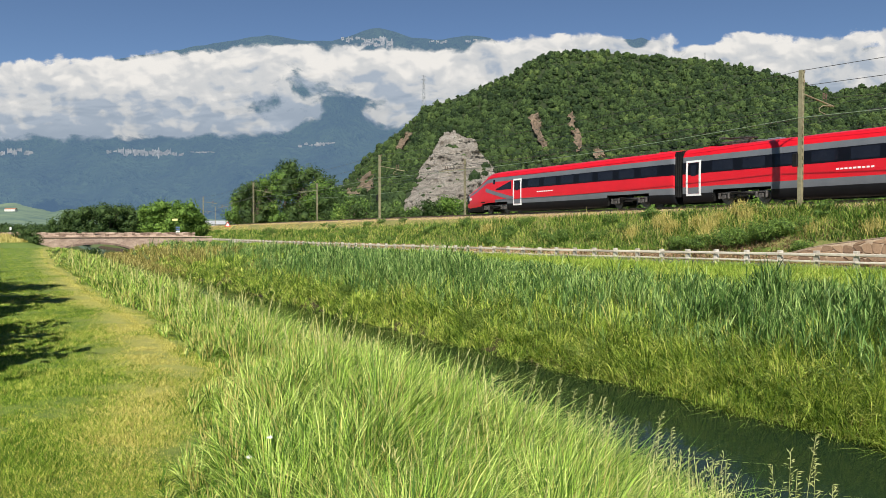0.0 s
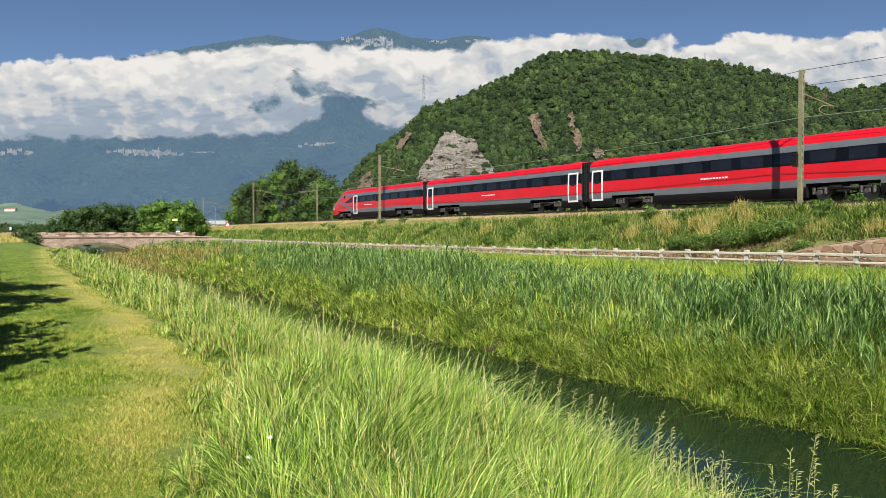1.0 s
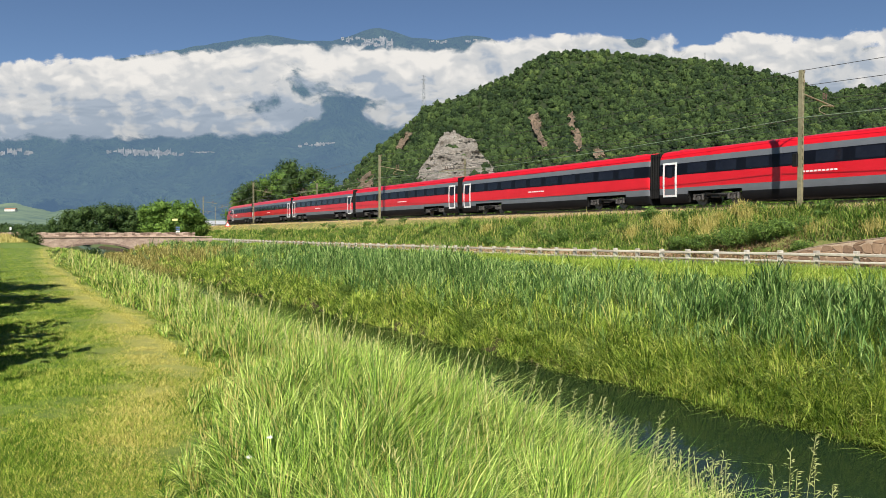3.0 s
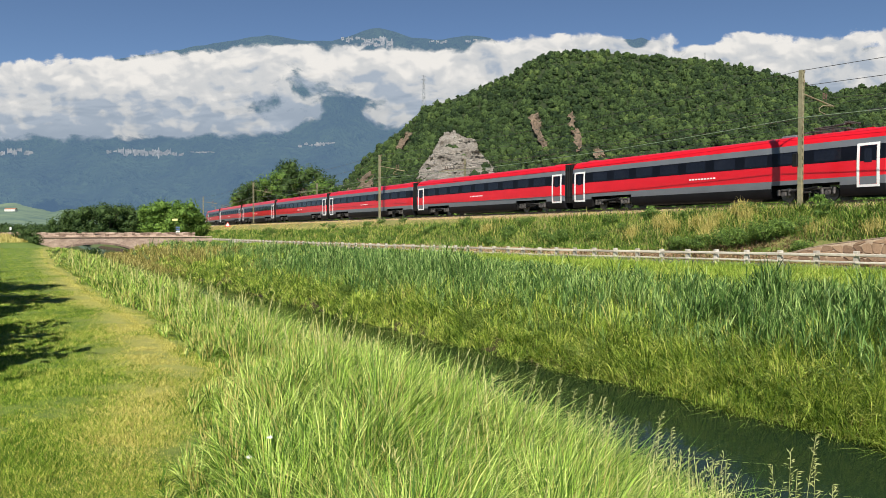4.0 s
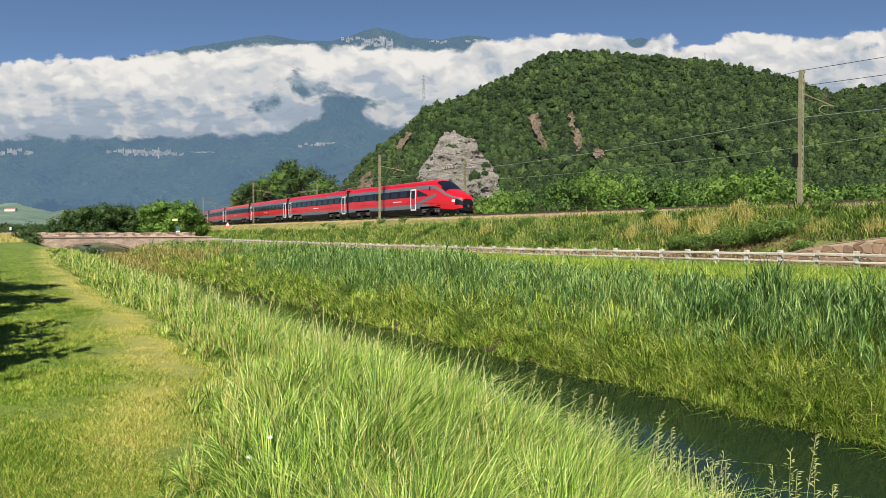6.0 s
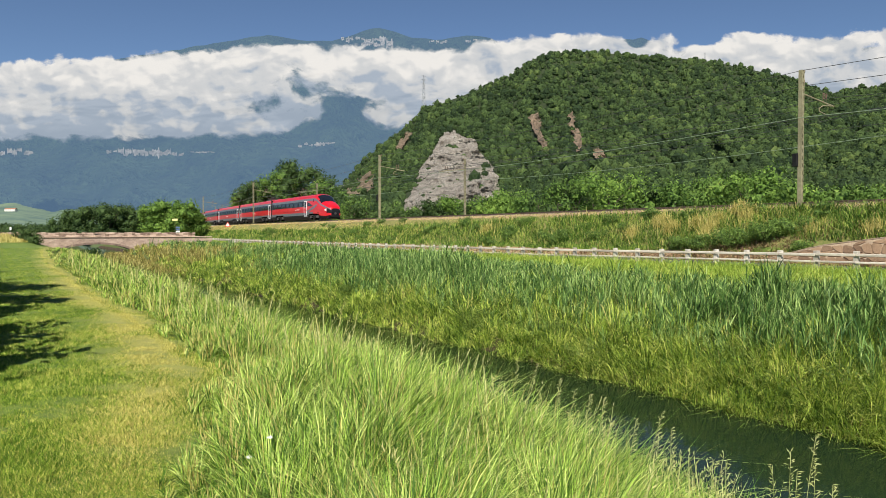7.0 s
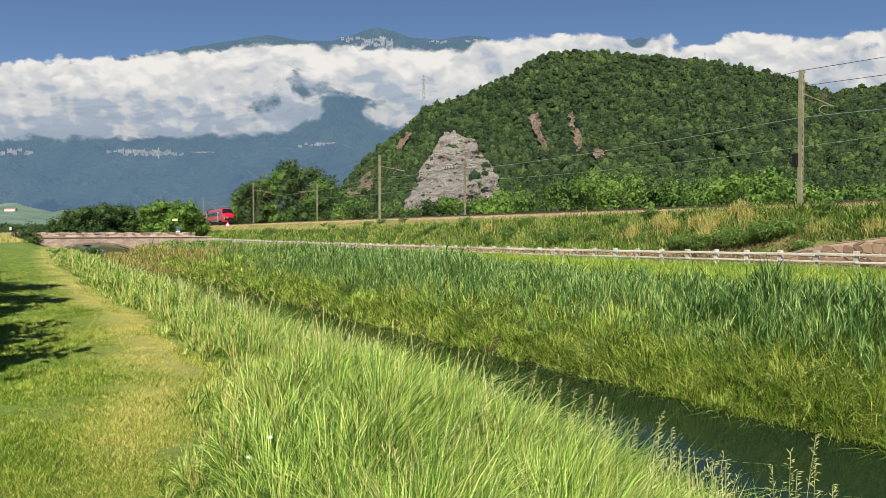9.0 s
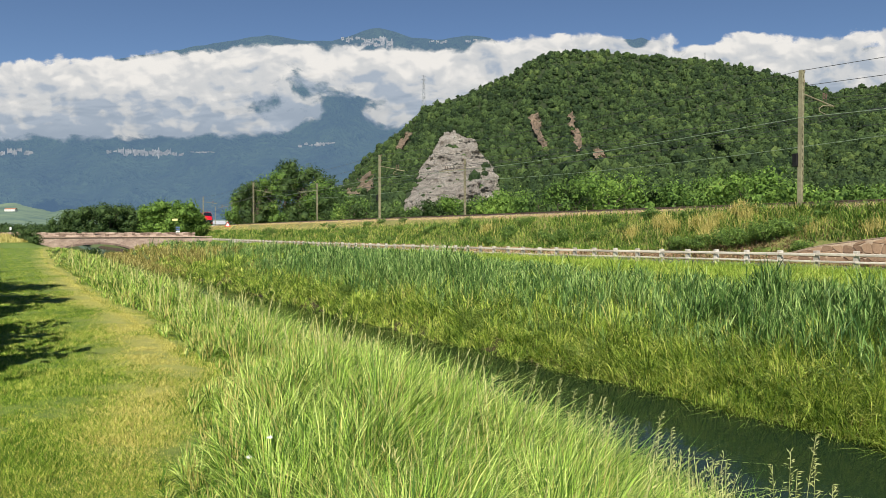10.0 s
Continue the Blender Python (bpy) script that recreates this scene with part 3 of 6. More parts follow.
def build_track(off):
    t = empty("railway_track")
    for side in (-0.75, 0.75):
        bm = bmesh.new()
        prof = [(-0.07, 0), (-0.07, 0.03), (-0.012, 0.05), (-0.012, 0.12), (-0.036, 0.13), (-0.036, 0.17), (0.036, 0.17), (0.036, 0.13), (0.012, 0.12), (0.012, 0.05), (0.07, 0.03), (0.07, 0)]
        ring = None
        for y in np.arange(-110, 460, 6.0):
            x, _ = on_track(y, off)
            now = [bm.verts.new((x + side + a, y, RAIL_Z - 0.17 + b)) for a, b in prof]
            if ring:
                for i in range(len(prof) - 1):
                    bm.faces.new((ring[i], ring[i + 1], now[i + 1], now[i]))
            ring = now
        part("rail", bm, M_RAIL, t)
    bm = bmesh.new()
    box(bm, 2.4, 0.26, 0.2, None, 0.02)
    first = part("sleeper", bm, M_SLEEPER, t)
    ys = np.arange(-30, 145, 0.62)
    first.matrix_basis = pose(on_track(ys[0], off)[0], ys[0], RAIL_Z - 0.28)
    for y in ys[1:]:
        s = new("sleeper", first.data)
        s.parent = t
        x, a = on_track(y, off)
        s.matrix_basis = pose(x, y, RAIL_Z - 0.28, 0, 0, -a)
    tagged(t, "railway track with steel rails on concrete sleepers", "railway track", group="railway tracks")


build_track(0.0)
build_track(3.9)

# ---- train: bodies run along their own +y ----
SIDE = [(0.0, 4.05), (0.55, 4.03), (0.95, 3.93), (1.2, 3.74), (1.32, 3.55), (1.36, 3.40), (1.40, 3.02), (1.425, 2.62), (1.435, 2.2), (1.435, 1.7), (1.43, 1.3), (1.42, 1.04), (1.413, 0.85), (1.34, 0.32), (1.2, 0.22)]
BAND = [0, 0, 0, 0, 0, 1, 2, 2, 0, 0, 1, 1, 3, 3]
NOSE_TOP = [(0, 1.72), (0.12, 1.96), (0.4, 2.13), (1.2, 2.43), (2.4, 2.86), (3.4, 3.46), (4.2, 3.88), (4.8, 4.0), (5.6, 4.04), (7.6, 4.05)]
NOSE_WIDE = [(0, 0.62), (0.12, 0.82), (0.4, 0.97), (1.2, 1.15), (2.8, 1.32), (4.5, 1.41), (6.5, 1.435)]


def section(d, nose):
    """The half section of the body at d metres from its end."""
    if not nose:
        return SIDE
    zt = float(np.interp(d, [p[0] for p in NOSE_TOP], [p[1] for p in NOSE_TOP]))
    w = float(np.interp(d, [p[0] for p in NOSE_WIDE], [p[1] for p in NOSE_WIDE])) / 1.435
    zb = 0.25 + 0.25 * max(0, 1 - d / 1.0)
    k = (zt - zb) / (4.05 - 0.22)
    return [(x * w, zb + (z - 0.22) * k) for x, z in SIDE]


def bogie_spots(length, nose):
    return (-length / 2 + 4.4, length / 2 - (5.4 if nose else 4.6))


def car_body(length, nose):
    """The shell of one car, its livery in bands; the nose, if any, at +y."""
    bm = bmesh.new()
    end = length / 2
    ds = [0, 0.05, 0.12, 0.25, 0.4, 0.8, 0.95, 1.2, 1.8, 2.4, 2.9, 3.4, 3.8, 4.2, 4.8, 5.6, 6.1, 6.6, 7.1, 7.6, 9.0] if nose else [0, 0.04, 0.12, 0.5]
    ys = [(end - d, section(d, nose), d) for d in ds]
    ys += [(y, SIDE, 99) for y in np.arange(end - 12, -end + 1, -3.0)]
    ys += [(-end + d, [(x * (1 - 0.05 * (d < 0.03)), z - 0.04 * (d < 0.03)) for x, z in SIDE], 99) for d in (0.5, 0.12, 0.0)]
    if not nose:
        ys[0] = (ys[0][0], [(x * 0.95, z - 0.04) for x, z in SIDE], 99)
    for q in bogie_spots(length, nose):
        for e in (-2.1, 2.1):
            ys.append((q + e, section(end - q - e, nose), end - q - e if nose else 99))
    ys.sort(key=lambda t: -t[0])
    n = len(SIDE)
    rings = []
    for y, sec, d in ys:
        loop = [(x, z) for x, z in sec] + [(-x, z) for x, z in reversed(sec[1:])]
        rings.append([bm.verts.new((x, y, z)) for x, z in loop])
    m = len(rings[0])
    for r in range(len(rings) - 1):
        d = ys[r][2] if nose else 99
        for i in range(m):
            j = (i + 1) % m
            k = i if i < n - 1 else (-1 if i == n - 1 else 2 * n - 2 - i)
            ym = (ys[r][0] + ys[r + 1][0]) / 2
            if (k >= 11 or k < 0) and any(abs(ym - q) < 2.05 for q in bogie_spots(length, nose)):
                continue
            f = bm.faces.new((rings[r][i], rings[r + 1][i], rings[r + 1][j], rings[r][j]))
            b = 3 if k < 0 else BAND[k]
            if d < 90:
                if 2.3 < d < 4.1 and 0 <= k <= (3 if d < 3.0 else 2):
                    b = 4
                elif d < 0.75 and k in (6, 7, 8):
                    b = 3
                elif d < 8 and k in (6, 7):
                    b = 0
                elif d < 5 and k in (10, 11):
                    b = 0
            f.material_index = b
            f.smooth = True
    for ring, flip in ((rings[0], False), (rings[-1], True)):
        f = bm.faces.new(ring if not flip else list(reversed(ring)))
        f.material_index = 3
    bmesh.ops.recalc_face_normals(bm, faces=bm.faces)
    return bm


def side_at(z):
    zs = [p[1] for p in reversed(SIDE)]
    return float(np.interp(z, zs, [p[0] for p in reversed(SIDE)]))


def side_sheet(bm, y0, y1, z0, z1, s, proud, nz=3, slant=0.0):
    """A thin curved panel that follows the car's side."""
    rows = []
    for z in np.linspace(z0, z1, nz):
        t = (z - z0) / (z1 - z0)
        rows.append([bm.verts.new((s * (side_at(z) + proud), y0 + slant * t, z)), bm.verts.new((s * (side_at(z) + proud), y1 - slant * t, z))])
    for a, b in zip(rows, rows[1:]):
        bm.faces.new((a[0], a[1], b[1], b[0]) if s > 0 else (a[1], a[0], b[0], b[1]))
    rim = [e for e in bm.edges if e.is_boundary]
    out = bmesh.ops.extrude_edge_only(bm, edges=rim)
    bmesh.ops.translate(bm, vec=(-s * (proud + 0.02), 0, 0), verts=[g for g in out["geom"] if isinstance(g, bmesh.types.BMVert)])


def car_door(car, y, s):
    """A plug door: red and dark leaf, white frame, small pane."""
    bm = bmesh.new()
    side_sheet(bm, y - 0.47, y + 0.47, 0.78, 3.02, s, 0.012, 8)
    door = part("door", bm, M_RED, car, "red passenger door with white surround")
    bm = bmesh.new()
    for a, b, c, d in ((y - 0.60, y - 0.46, 0.68, 3.12), (y + 0.46, y + 0.60, 0.68, 3.12), (y - 0.46, y + 0.46, 0.68, 0.82), (y - 0.46, y + 0.46, 2.98, 3.12)):
        side_sheet(bm, a, b, c, d, s, 0.03, 7)
    part("door_frame", bm, M_WHITE, door, "white door surround")
    bm = bmesh.new()
    side_sheet(bm, y - 0.44, y + 0.44, 2.12, 2.96, s, 0.018, 4)
    part("upper_panel", bm, M_BAND, door)
    bm = bmesh.new()
    side_sheet(bm, y - 0.44, y + 0.44, 0.83, 1.26, s, 0.018, 3)
    part("lower_panel", bm, M_GREY, door)
    bm = bmesh.new()
    side_sheet(bm, y - 0.2, y + 0.2, 2.05, 2.8, s, 0.026, 4)
    part("door_pane", bm, M_PANE, door)


def bogie(car, y):
    """A two-axle bogie with side frames, springs and boxes."""
    b = empty("bogie")
    b.parent = car
    b.matrix_basis = pose(0, y, 0)
    for dy in (-1.35, 1.35):
        bm = bmesh.new()
        for s in (-1, 1):
            tube(bm, (s * 0.70, dy, 0.445), (s * 0.83, dy, 0.445), 0.445, 0.43, 24)
            tube(bm, (s * 0.83, dy, 0.445), (s * 0.90, dy, 0.445), 0.2, 0.18, 16)
        tube(bm, (-0.9, dy, 0.445), (0.9, dy, 0.445), 0.09, None, 10)
        part("wheelset", bm, M_WHEEL, b)
    for s in (-1, 1):
        bm = bmesh.new()
        box(bm, 0.12, 3.1, 0.13, pose(s * 1.20, 0, 0.74), 0.03)
        box(bm, 0.16, 0.7, 0.16, pose(s * 1.20, 0, 0.58), 0.04)
        for dy in (-1.35, 1.35):
            box(bm, 0.2, 0.32, 0.28, pose(s * 1.22, dy, 0.5), 0.05)
            tube(bm, (s * 1.24, dy + 0.35, 0.4), (s * 1.24, dy + 0.35, 0.78), 0.1, None, 10)
            tube(bm, (s * 1.24, dy - 0.35, 0.4), (s * 1.24, dy - 0.35, 0.78), 0.1, None, 10)
            tube(bm, (s * 1.33, dy, 0.48), (s * 1.38, dy, 0.48), 0.14, None, 12)
        part("side_frame", bm, M_BOGIE, b)
        bm = bmesh.new()
        tube(bm, (s * 1.34, -0.9, 0.62), (s * 1.34, 0.75, 0.82), 0.06, None, 8)
        tube(bm, (s * 1.2, 0.9, 0.45), (s * 1.2, 0.2, 0.62), 0.045, None, 8)
        part("damper", bm, M_RUBBER, b)
        bm = bmesh.new()
        tube(bm, (s * 1.0, 0, 0.7), (s * 1.0, 0, 1.05), 0.24, None, 14)
        part("air_spring", bm, M_RUBBER, b)
    bm = bmesh.new()
    box(bm, 2.0, 0.5, 0.25, pose(0, 0, 0.72), 0.04)
    part("bolster", bm, M_BOGIE, b)


def build_car(length, nose, label, panto, ends=(1,)):
    car = empty("railcar")
    tagged(car, label, "railcar", group="cars of the train")
    end = length / 2
    part("body", car_body(length, nose), [M_RED, M_GREY, M_BAND, M_SKIRT, M_PANE], car)
    front = end - (8.0 if nose else 2.5)
    doors = [end - 9.0] if nose else [e * (end - 0.95) for e in ends]
    win0 = -end + (2.1 if -1 in ends else 1.2)
    win1 = end - 10.2 if nose else end - 2.1
    count = int((win1 - win0) / 2.05)
    for s in (-1, 1):
        for i in range(count):
            y = win0 + (i + 0.5) * (win1 - win0) / count
            bm = bmesh.new()
            side_sheet(bm, y - 0.78, y + 0.78, 2.30, 2.95, s, 0.008, 4)
            part("window", bm, M_PANE, car)
        for y in doors:
            car_door(car, y, s)
        if nose:
            bm = bmesh.new()
            a, b = end - 8.1, end - 5.8
            vs = [bm.verts.new((s * (side_at(z) + 0.012), y, z)) for y, z in ((a, 2.22), (b, 2.22), (b + 0.1, 2.3), (a, 3.0))]
            bm.faces.new(vs if s > 0 else vs[::-1])
            part("quarter_window", bm, M_PANE, car)
            bm = bmesh.new()
            sec = section(5.4, True)
            rim = [(zz, float(np.interp(zz, [p[1] for p in reversed(sec)], [p[0] for p in reversed(sec)])) + 0.012) for zz in (2.82, 3.02, 3.22)]
            for (z0, w0), (z1, w1) in zip(rim, rim[1:]):
                vs = [bm.verts.new(v) for v in ((s * w0, end - 5.55, z0), (s * w0, end - 5.25, z0), (s * w1, end - 5.25, z1), (s * w1, end - 5.55, z1))]
                bm.faces.new(vs if s > 0 else vs[::-1])
            part("cab_window", bm, M_PANE, car)
        if nose:
            bm = bmesh.new()
            prev = None
            for t in np.linspace(0, 1, 10):
                dd, zz = 9.2 - 5.2 * t, 1.04 + 1.1 * t ** 1.2
                sec = section(dd, True)
                hw = [float(np.interp(q, [p[1] for p in reversed(sec)], [p[0] for p in reversed(sec)])) for q in (zz, zz + 0.36)]
                now = [bm.verts.new((s * (hw[0] + 0.012), end - dd, zz)), bm.verts.new((s * (hw[1] + 0.012), end - dd, zz + 0.36))]
                if prev:
                    bm.faces.new((prev[0], now[0], now[1], prev[1]) if s > 0 else (prev[1], now[1], now[0], prev[0]))
                prev = now
            part("livery_stripe", bm, M_GREY, car)
        # operator lettering as plain bars
        bm = bmesh.new()
        yy = 0.6
        for i in range(9):
            side_sheet(bm, yy - 1.1 + i * 0.24, yy - 1.1 + i * 0.24 + 0.17, 1.74, 1.84, s, 0.008, 2)
        part("marking", bm, M_WHITE, car)
    for y in bogie_spots(length, nose):
        bogie(car, y)
        bm = bmesh.new()
        box(bm, 2.74, 4.3, 0.12, pose(0, y, 1.12))
        for e in (-2.12, 2.12):
            box(bm, 2.6, 0.06, 0.84, pose(0, y + e, 0.68))
        part("bogie_bay", bm, M_RUBBER, car)
    # underframe boxes
    bm = bmesh.new()
    box(bm, 2.3, length - 15.0, 0.35, pose(0, 0, 0.34), 0.05)
    part("underframe", bm, M_BOGIE, car)
    # gangway at the inner end
    for sgn in ((-1,) if nose else (-1, 1)):
        bm = bmesh.new()
        for k in range(5):
            box(bm, 2.66 - 0.08 * (k % 2), 0.09, 3.25 - 0.08 * (k % 2), pose(0, sgn * (end + 0.045 + 0.09 * k), 2.25), 0.02)
        part("gangway", bm, M_RUBBER, car)
        bm = bmesh.new()
        tube(bm, (0, sgn * end, 0.85), (0, sgn * (end + 0.44), 0.85), 0.13, None, 10)
        part("coupler", bm, M_BOGIE, car)
    # roof fittings
    for y in ((-end + 1.6,) if nose else (-end + 1.6, end - 1.6)):
        bm = bmesh.new()
        box(bm, 1.1, 1.1, 0.1, pose(0, y, 4.03), 0.03)
        part("roof_box", bm, M_RED, car)
    if panto:
        p = empty("pantograph")
        p.parent = car
        p.matrix_basis = pose(0, end - 3.6, 3.84)
        bm = bmesh.new()
        for a in (-0.55, 0.55):
            box(bm, 0.1, 2.3, 0.1, pose(a, 0, 0.36))
        for c in (-1.0, 0.0, 1.0):
            box(bm, 1.2, 0.1, 0.1, pose(0, c, 0.36))
        part("base_frame", bm, M_BOGIE, p)
        for a in (-0.55, 0.55):
            for c in (-0.95, 0.95):
                bm = bmesh.new()
                tube(bm, (a, c, 0), (a, c, 0.32), 0.05, 0.04, 8)
                for k in range(4):
                    tube(bm, (a, c, 0.06 + 0.065 * k), (a, c, 0.09 + 0.065 * k), 0.1, 0.07, 10)
                part("insulator", bm, M_RUBBER, p)
        bm = bmesh.new()
        tube(bm, (0, 0.9, 0.42), (0, -1.1, 0.58), 0.07, 0.06, 8)
        tube(bm, (-0.25, -1.1, 0.58), (-0.1, 1.0, 0.7), 0.045, 0.04, 8)
        tube(bm, (0.25, -1.1, 0.58), (0.1, 1.0, 0.7), 0.045, 0.04, 8)
        part("arm", bm, M_BOGIE, p)
        bm = bmesh.new()
        for c in (0.9, 1.15):
            tube(bm, (-0.65, c, 0.72), (0.65, c, 0.72), 0.04, None, 8)
        for e in (-1, 1):
            tube(bm, (e * 0.65, 1.02, 0.72), (e * 0.95, 1.02, 0.5), 0.03, None, 6)
        part("collector_head", bm, M_BOGIE, p)
        bm = bmesh.new()
        box(bm, 0.8, 1.0, 0.34, pose(0, -2.6, 0.16), 0.06)
        tube(bm, (0.3, -2.1, 0.3), (0.3, -0.9, 0.42), 0.035, None, 6)
        part("switchgear", bm, M_GREY, p)
    if nose:
        for s in (-1, 1):
            bm = bmesh.new()
            vs = []
            for d, z in ((0.80, 1.36), (1.30, 1.44), (1.22, 1.66), (0.80, 1.66)):
                w = float(np.interp(d, [p[0] for p in NOSE_WIDE], [p[1] for p in NOSE_WIDE]))
                vs.append(bm.verts.new((s * (w + 0.02), end - d + 0.01, z)))
            bm.faces.new(vs)
            r = bmesh.ops.extrude_face_region(bm, geom=bm.faces[:])
            bmesh.ops.translate(bm, vec=(-s * 0.1, -0.05, 0), verts=[g for g in r["geom"] if isinstance(g, bmesh.types.BMVert)])
            bmesh.ops.recalc_face_normals(bm, faces=bm.faces)
            part("headlamp", bm, M_LAMPGLASS, car, "clear glass headlamp")
        bm = bmesh.new()
        box(bm, 1.0, 0.1, 0.34, pose(0, end + 0.02, 1.0), 0.05)
        part("nose_hatch", bm, M_BAND, car)
        bm = bmesh.new()
        tube(bm, (0, end - 0.2, 0.95), (0, end + 0.18, 0.95), 0.12, 0.16, 12)
        part("coupler", bm, M_BOGIE, car)
        bm = bmesh.new()
        box(bm, 2.0, 0.5, 0.35, pose(0, end - 0.6, 0.35), 0.08)
        part("snow_plough", bm, M_SKIRT, car)
        bm = bmesh.new()
        tube(bm, (-0.2, end - 3.4, 2.97), (0.1, end - 4.6, 3.55), 0.02, None, 6)
        part("wiper", bm, M_RUBBER, car)
    return car


MID, TIP = 25.5, 27.2
CARS = []


def build_train():
    lead = build_car(TIP - 0.45, True, "red and grey high-speed end car with sloping nose", False)
    coach = "red and grey high-speed coach with dark window band"
    power = build_car(MID - 0.9, False, "red and grey high-speed coach with lowered roof pantograph", True, (-1, 1))
    full = build_car(MID - 0.9, False, coach, False, (-1, 1))
    half = build_car(MID - 0.9, False, coach + " and one door", False, (1,))
    here = Matrix.Identity(4)
    CARS.append((lead, 'lead', 0, 0))
    CARS.append((power, 'mid', 0, 0))
    CARS.append((full, 'mid', 1, 0))
    CARS.append((copy_thing(half, here), 'mid', 2, 180))
    CARS.append((half, 'mid', 3, 0))
    CARS.append((copy_thing(full, here), 'mid', 4, 0))
    CARS.append((copy_thing(power, here), 'mid', 5, 180))
    CARS.append((copy_thing(lead, here), 'tail', 0, 180))


build_train()


def train_rows(kind, i, turn):
    """Where a car is, second by second: the train runs away along the track at an even speed."""
    rear0 = -120.0           # the rearmost joint at the start
    if kind == 'mid':
        c = rear0 + (5 - i + 0.5) * MID
    elif kind == 'lead':
        c = rear0 + 6 * MID + TIP / 2
    else:
        c = rear0 - TIP / 2
    rows = []
    for t in np.arange(0, 10.01, 0.5):
        y = c + TRAIN_SPEED * t
        ya, yb = y - 8.5, y + 8.5
        xa, xb = on_track(ya)[0], on_track(yb)[0]
        a = math.degrees(math.atan2(xb - xa, 17.0))
        rows.append((float(t), pose((xa + xb) / 2, y, RAIL_Z, 0, 0, turn - a)))
    return rows


# ---- vegetation ----
M_BLADE = mat("fresh_grass_blade", (0.045, 0.115, 0.009), (0.36, 0.54, 0.075), 2.6, 0.55, bump=0.0, fine=5, island=0.8, translucent=0.16, third=(0.62, 0.72, 0.21), spec=0.3)
M_TURF = mat("mown_grass_blade", (0.055, 0.125, 0.010), (0.28, 0.395, 0.042), 0.9, 0.7, bump=0.0, fine=7, island=0.7, translucent=0.12, third=(0.54, 0.54, 0.125), spec=0.15)
M_STRAW = mat("dry_grass_blade", (0.36, 0.32, 0.08), (0.62, 0.54, 0.2), 0.8, 0.8, bump=0.0, fine=10, island=0.85, translucent=0.14, spec=0.2)
M_CUT = mat("cut_grass_blade", (0.32, 0.31, 0.065), (0.66, 0.58, 0.18), 0.8, 0.8, bump=0.0, fine=10, island=0.85, translucent=0.14, spec=0.2)
M_SEED = mat("grass_seed_head", (0.34, 0.36, 0.12), (0.6, 0.58, 0.26), 0.8, 0.8, bump=0.0, fine=10, island=0.5, translucent=0.2, spec=0.2)
M_ROUGH = mat("rough_grass_blade", (0.035, 0.095, 0.011), (0.21, 0.33, 0.05), 0.5, 0.7, bump=0.0, fine=10, island=0.8, translucent=0.14, third=(0.38, 0.44, 0.1), spec=0.2)
M_REED = mat("reed_leaf", (0.035, 0.095, 0.018), (0.22, 0.37, 0.09), 0.5, 0.55, bump=0.0, fine=8, island=0.8, translucent=0.2, third=(0.40, 0.52, 0.17), spec=0.3)
M_BANKGRASS = mat("bank_grass_blade", (0.035, 0.095, 0.008), (0.42, 0.57, 0.075), 0.9, 0.6, bump=0.0, fine=8, island=0.7, translucent=0.24, third=(0.74, 0.76, 0.2), spec=0.25)
M_VERGEGRASS = mat("verge_grass_blade", (0.14, 0.24, 0.025), (0.38, 0.50, 0.075), 0.4, 0.7, bump=0.0, fine=8, island=0.6, translucent=0.2, third=(0.54, 0.56, 0.14), spec=0.2)
M_OLIVE = mat("withered_olive_grass", (0.13, 0.125, 0.028), (0.42, 0.36, 0.11), 0.35, 0.8, bump=0.0, fine=8, island=0.7, translucent=0.18, third=(0.58, 0.5, 0.2), spec=0.2)
M_DEAD = mat("dead_brown_grass", (0.12, 0.07, 0.04), (0.34, 0.22, 0.13), 0.6, 0.9, bump=0.0, fine=8, island=0.8, translucent=0.1, third=(0.48, 0.36, 0.2), spec=0.15)
M_WEED = mat("weed_leaf", (0.045, 0.10, 0.016), (0.19, 0.30, 0.055), 0.6, 0.6, bump=0.0, fine=8, island=0.6, translucent=0.25)


def blades(base, tall, width, lean, curl, seed, seg=2, way=None):
    """Grass blades: leaning, curling over and tapering to a point, in seg strips and a tip each. Returns corners and triangles."""
    r = np.random.default_rng(seed)
    n = len(base)
    a = r.uniform(0, 2 * math.pi, n) if way is None else way + r.normal(0, 0.7, n)
    face = a + r.uniform(0.6, 2.5, n)
    dirv = np.stack([np.cos(a), np.sin(a), np.zeros(n)], 1)
    w = np.stack([np.cos(face), np.sin(face), np.zeros(n)], 1) * (width / 2)[:, None]
    up = np.array([0, 0, 1.0])
    l = np.abs(r.normal(0, lean, n))[:, None]
    c = np.abs(r.normal(0, curl, n))[:, None]
    h = tall[:, None]
    rows = []
    for i in range(seg + 1):
        t = 0.6 * i if seg == 2 and i < 2 else i / seg
        p = base + up * h * (t - 0.38 * np.clip(c, 0, 1.7) * t ** 3) + dirv * h * (l * t * (0.6 + 0.4 * t) + c * 0.6 * t ** 2.6)
        if i < seg:
            k = (1.0, 0.85)[i] if seg == 2 else 1 - 0.75 * t * t
            rows += [p - w * k, p + w * k]
        else:
            rows.append(p)
    f = []
    for i in range(seg - 1):
        f += [[2 * i, 2 * i + 1, 2 * i + 3], [2 * i, 2 * i + 3, 2 * i + 2]]
    f.append([2 * seg - 2, 2 * seg - 1, 2 * seg])
    return np.stack(rows, 1), np.array(f)


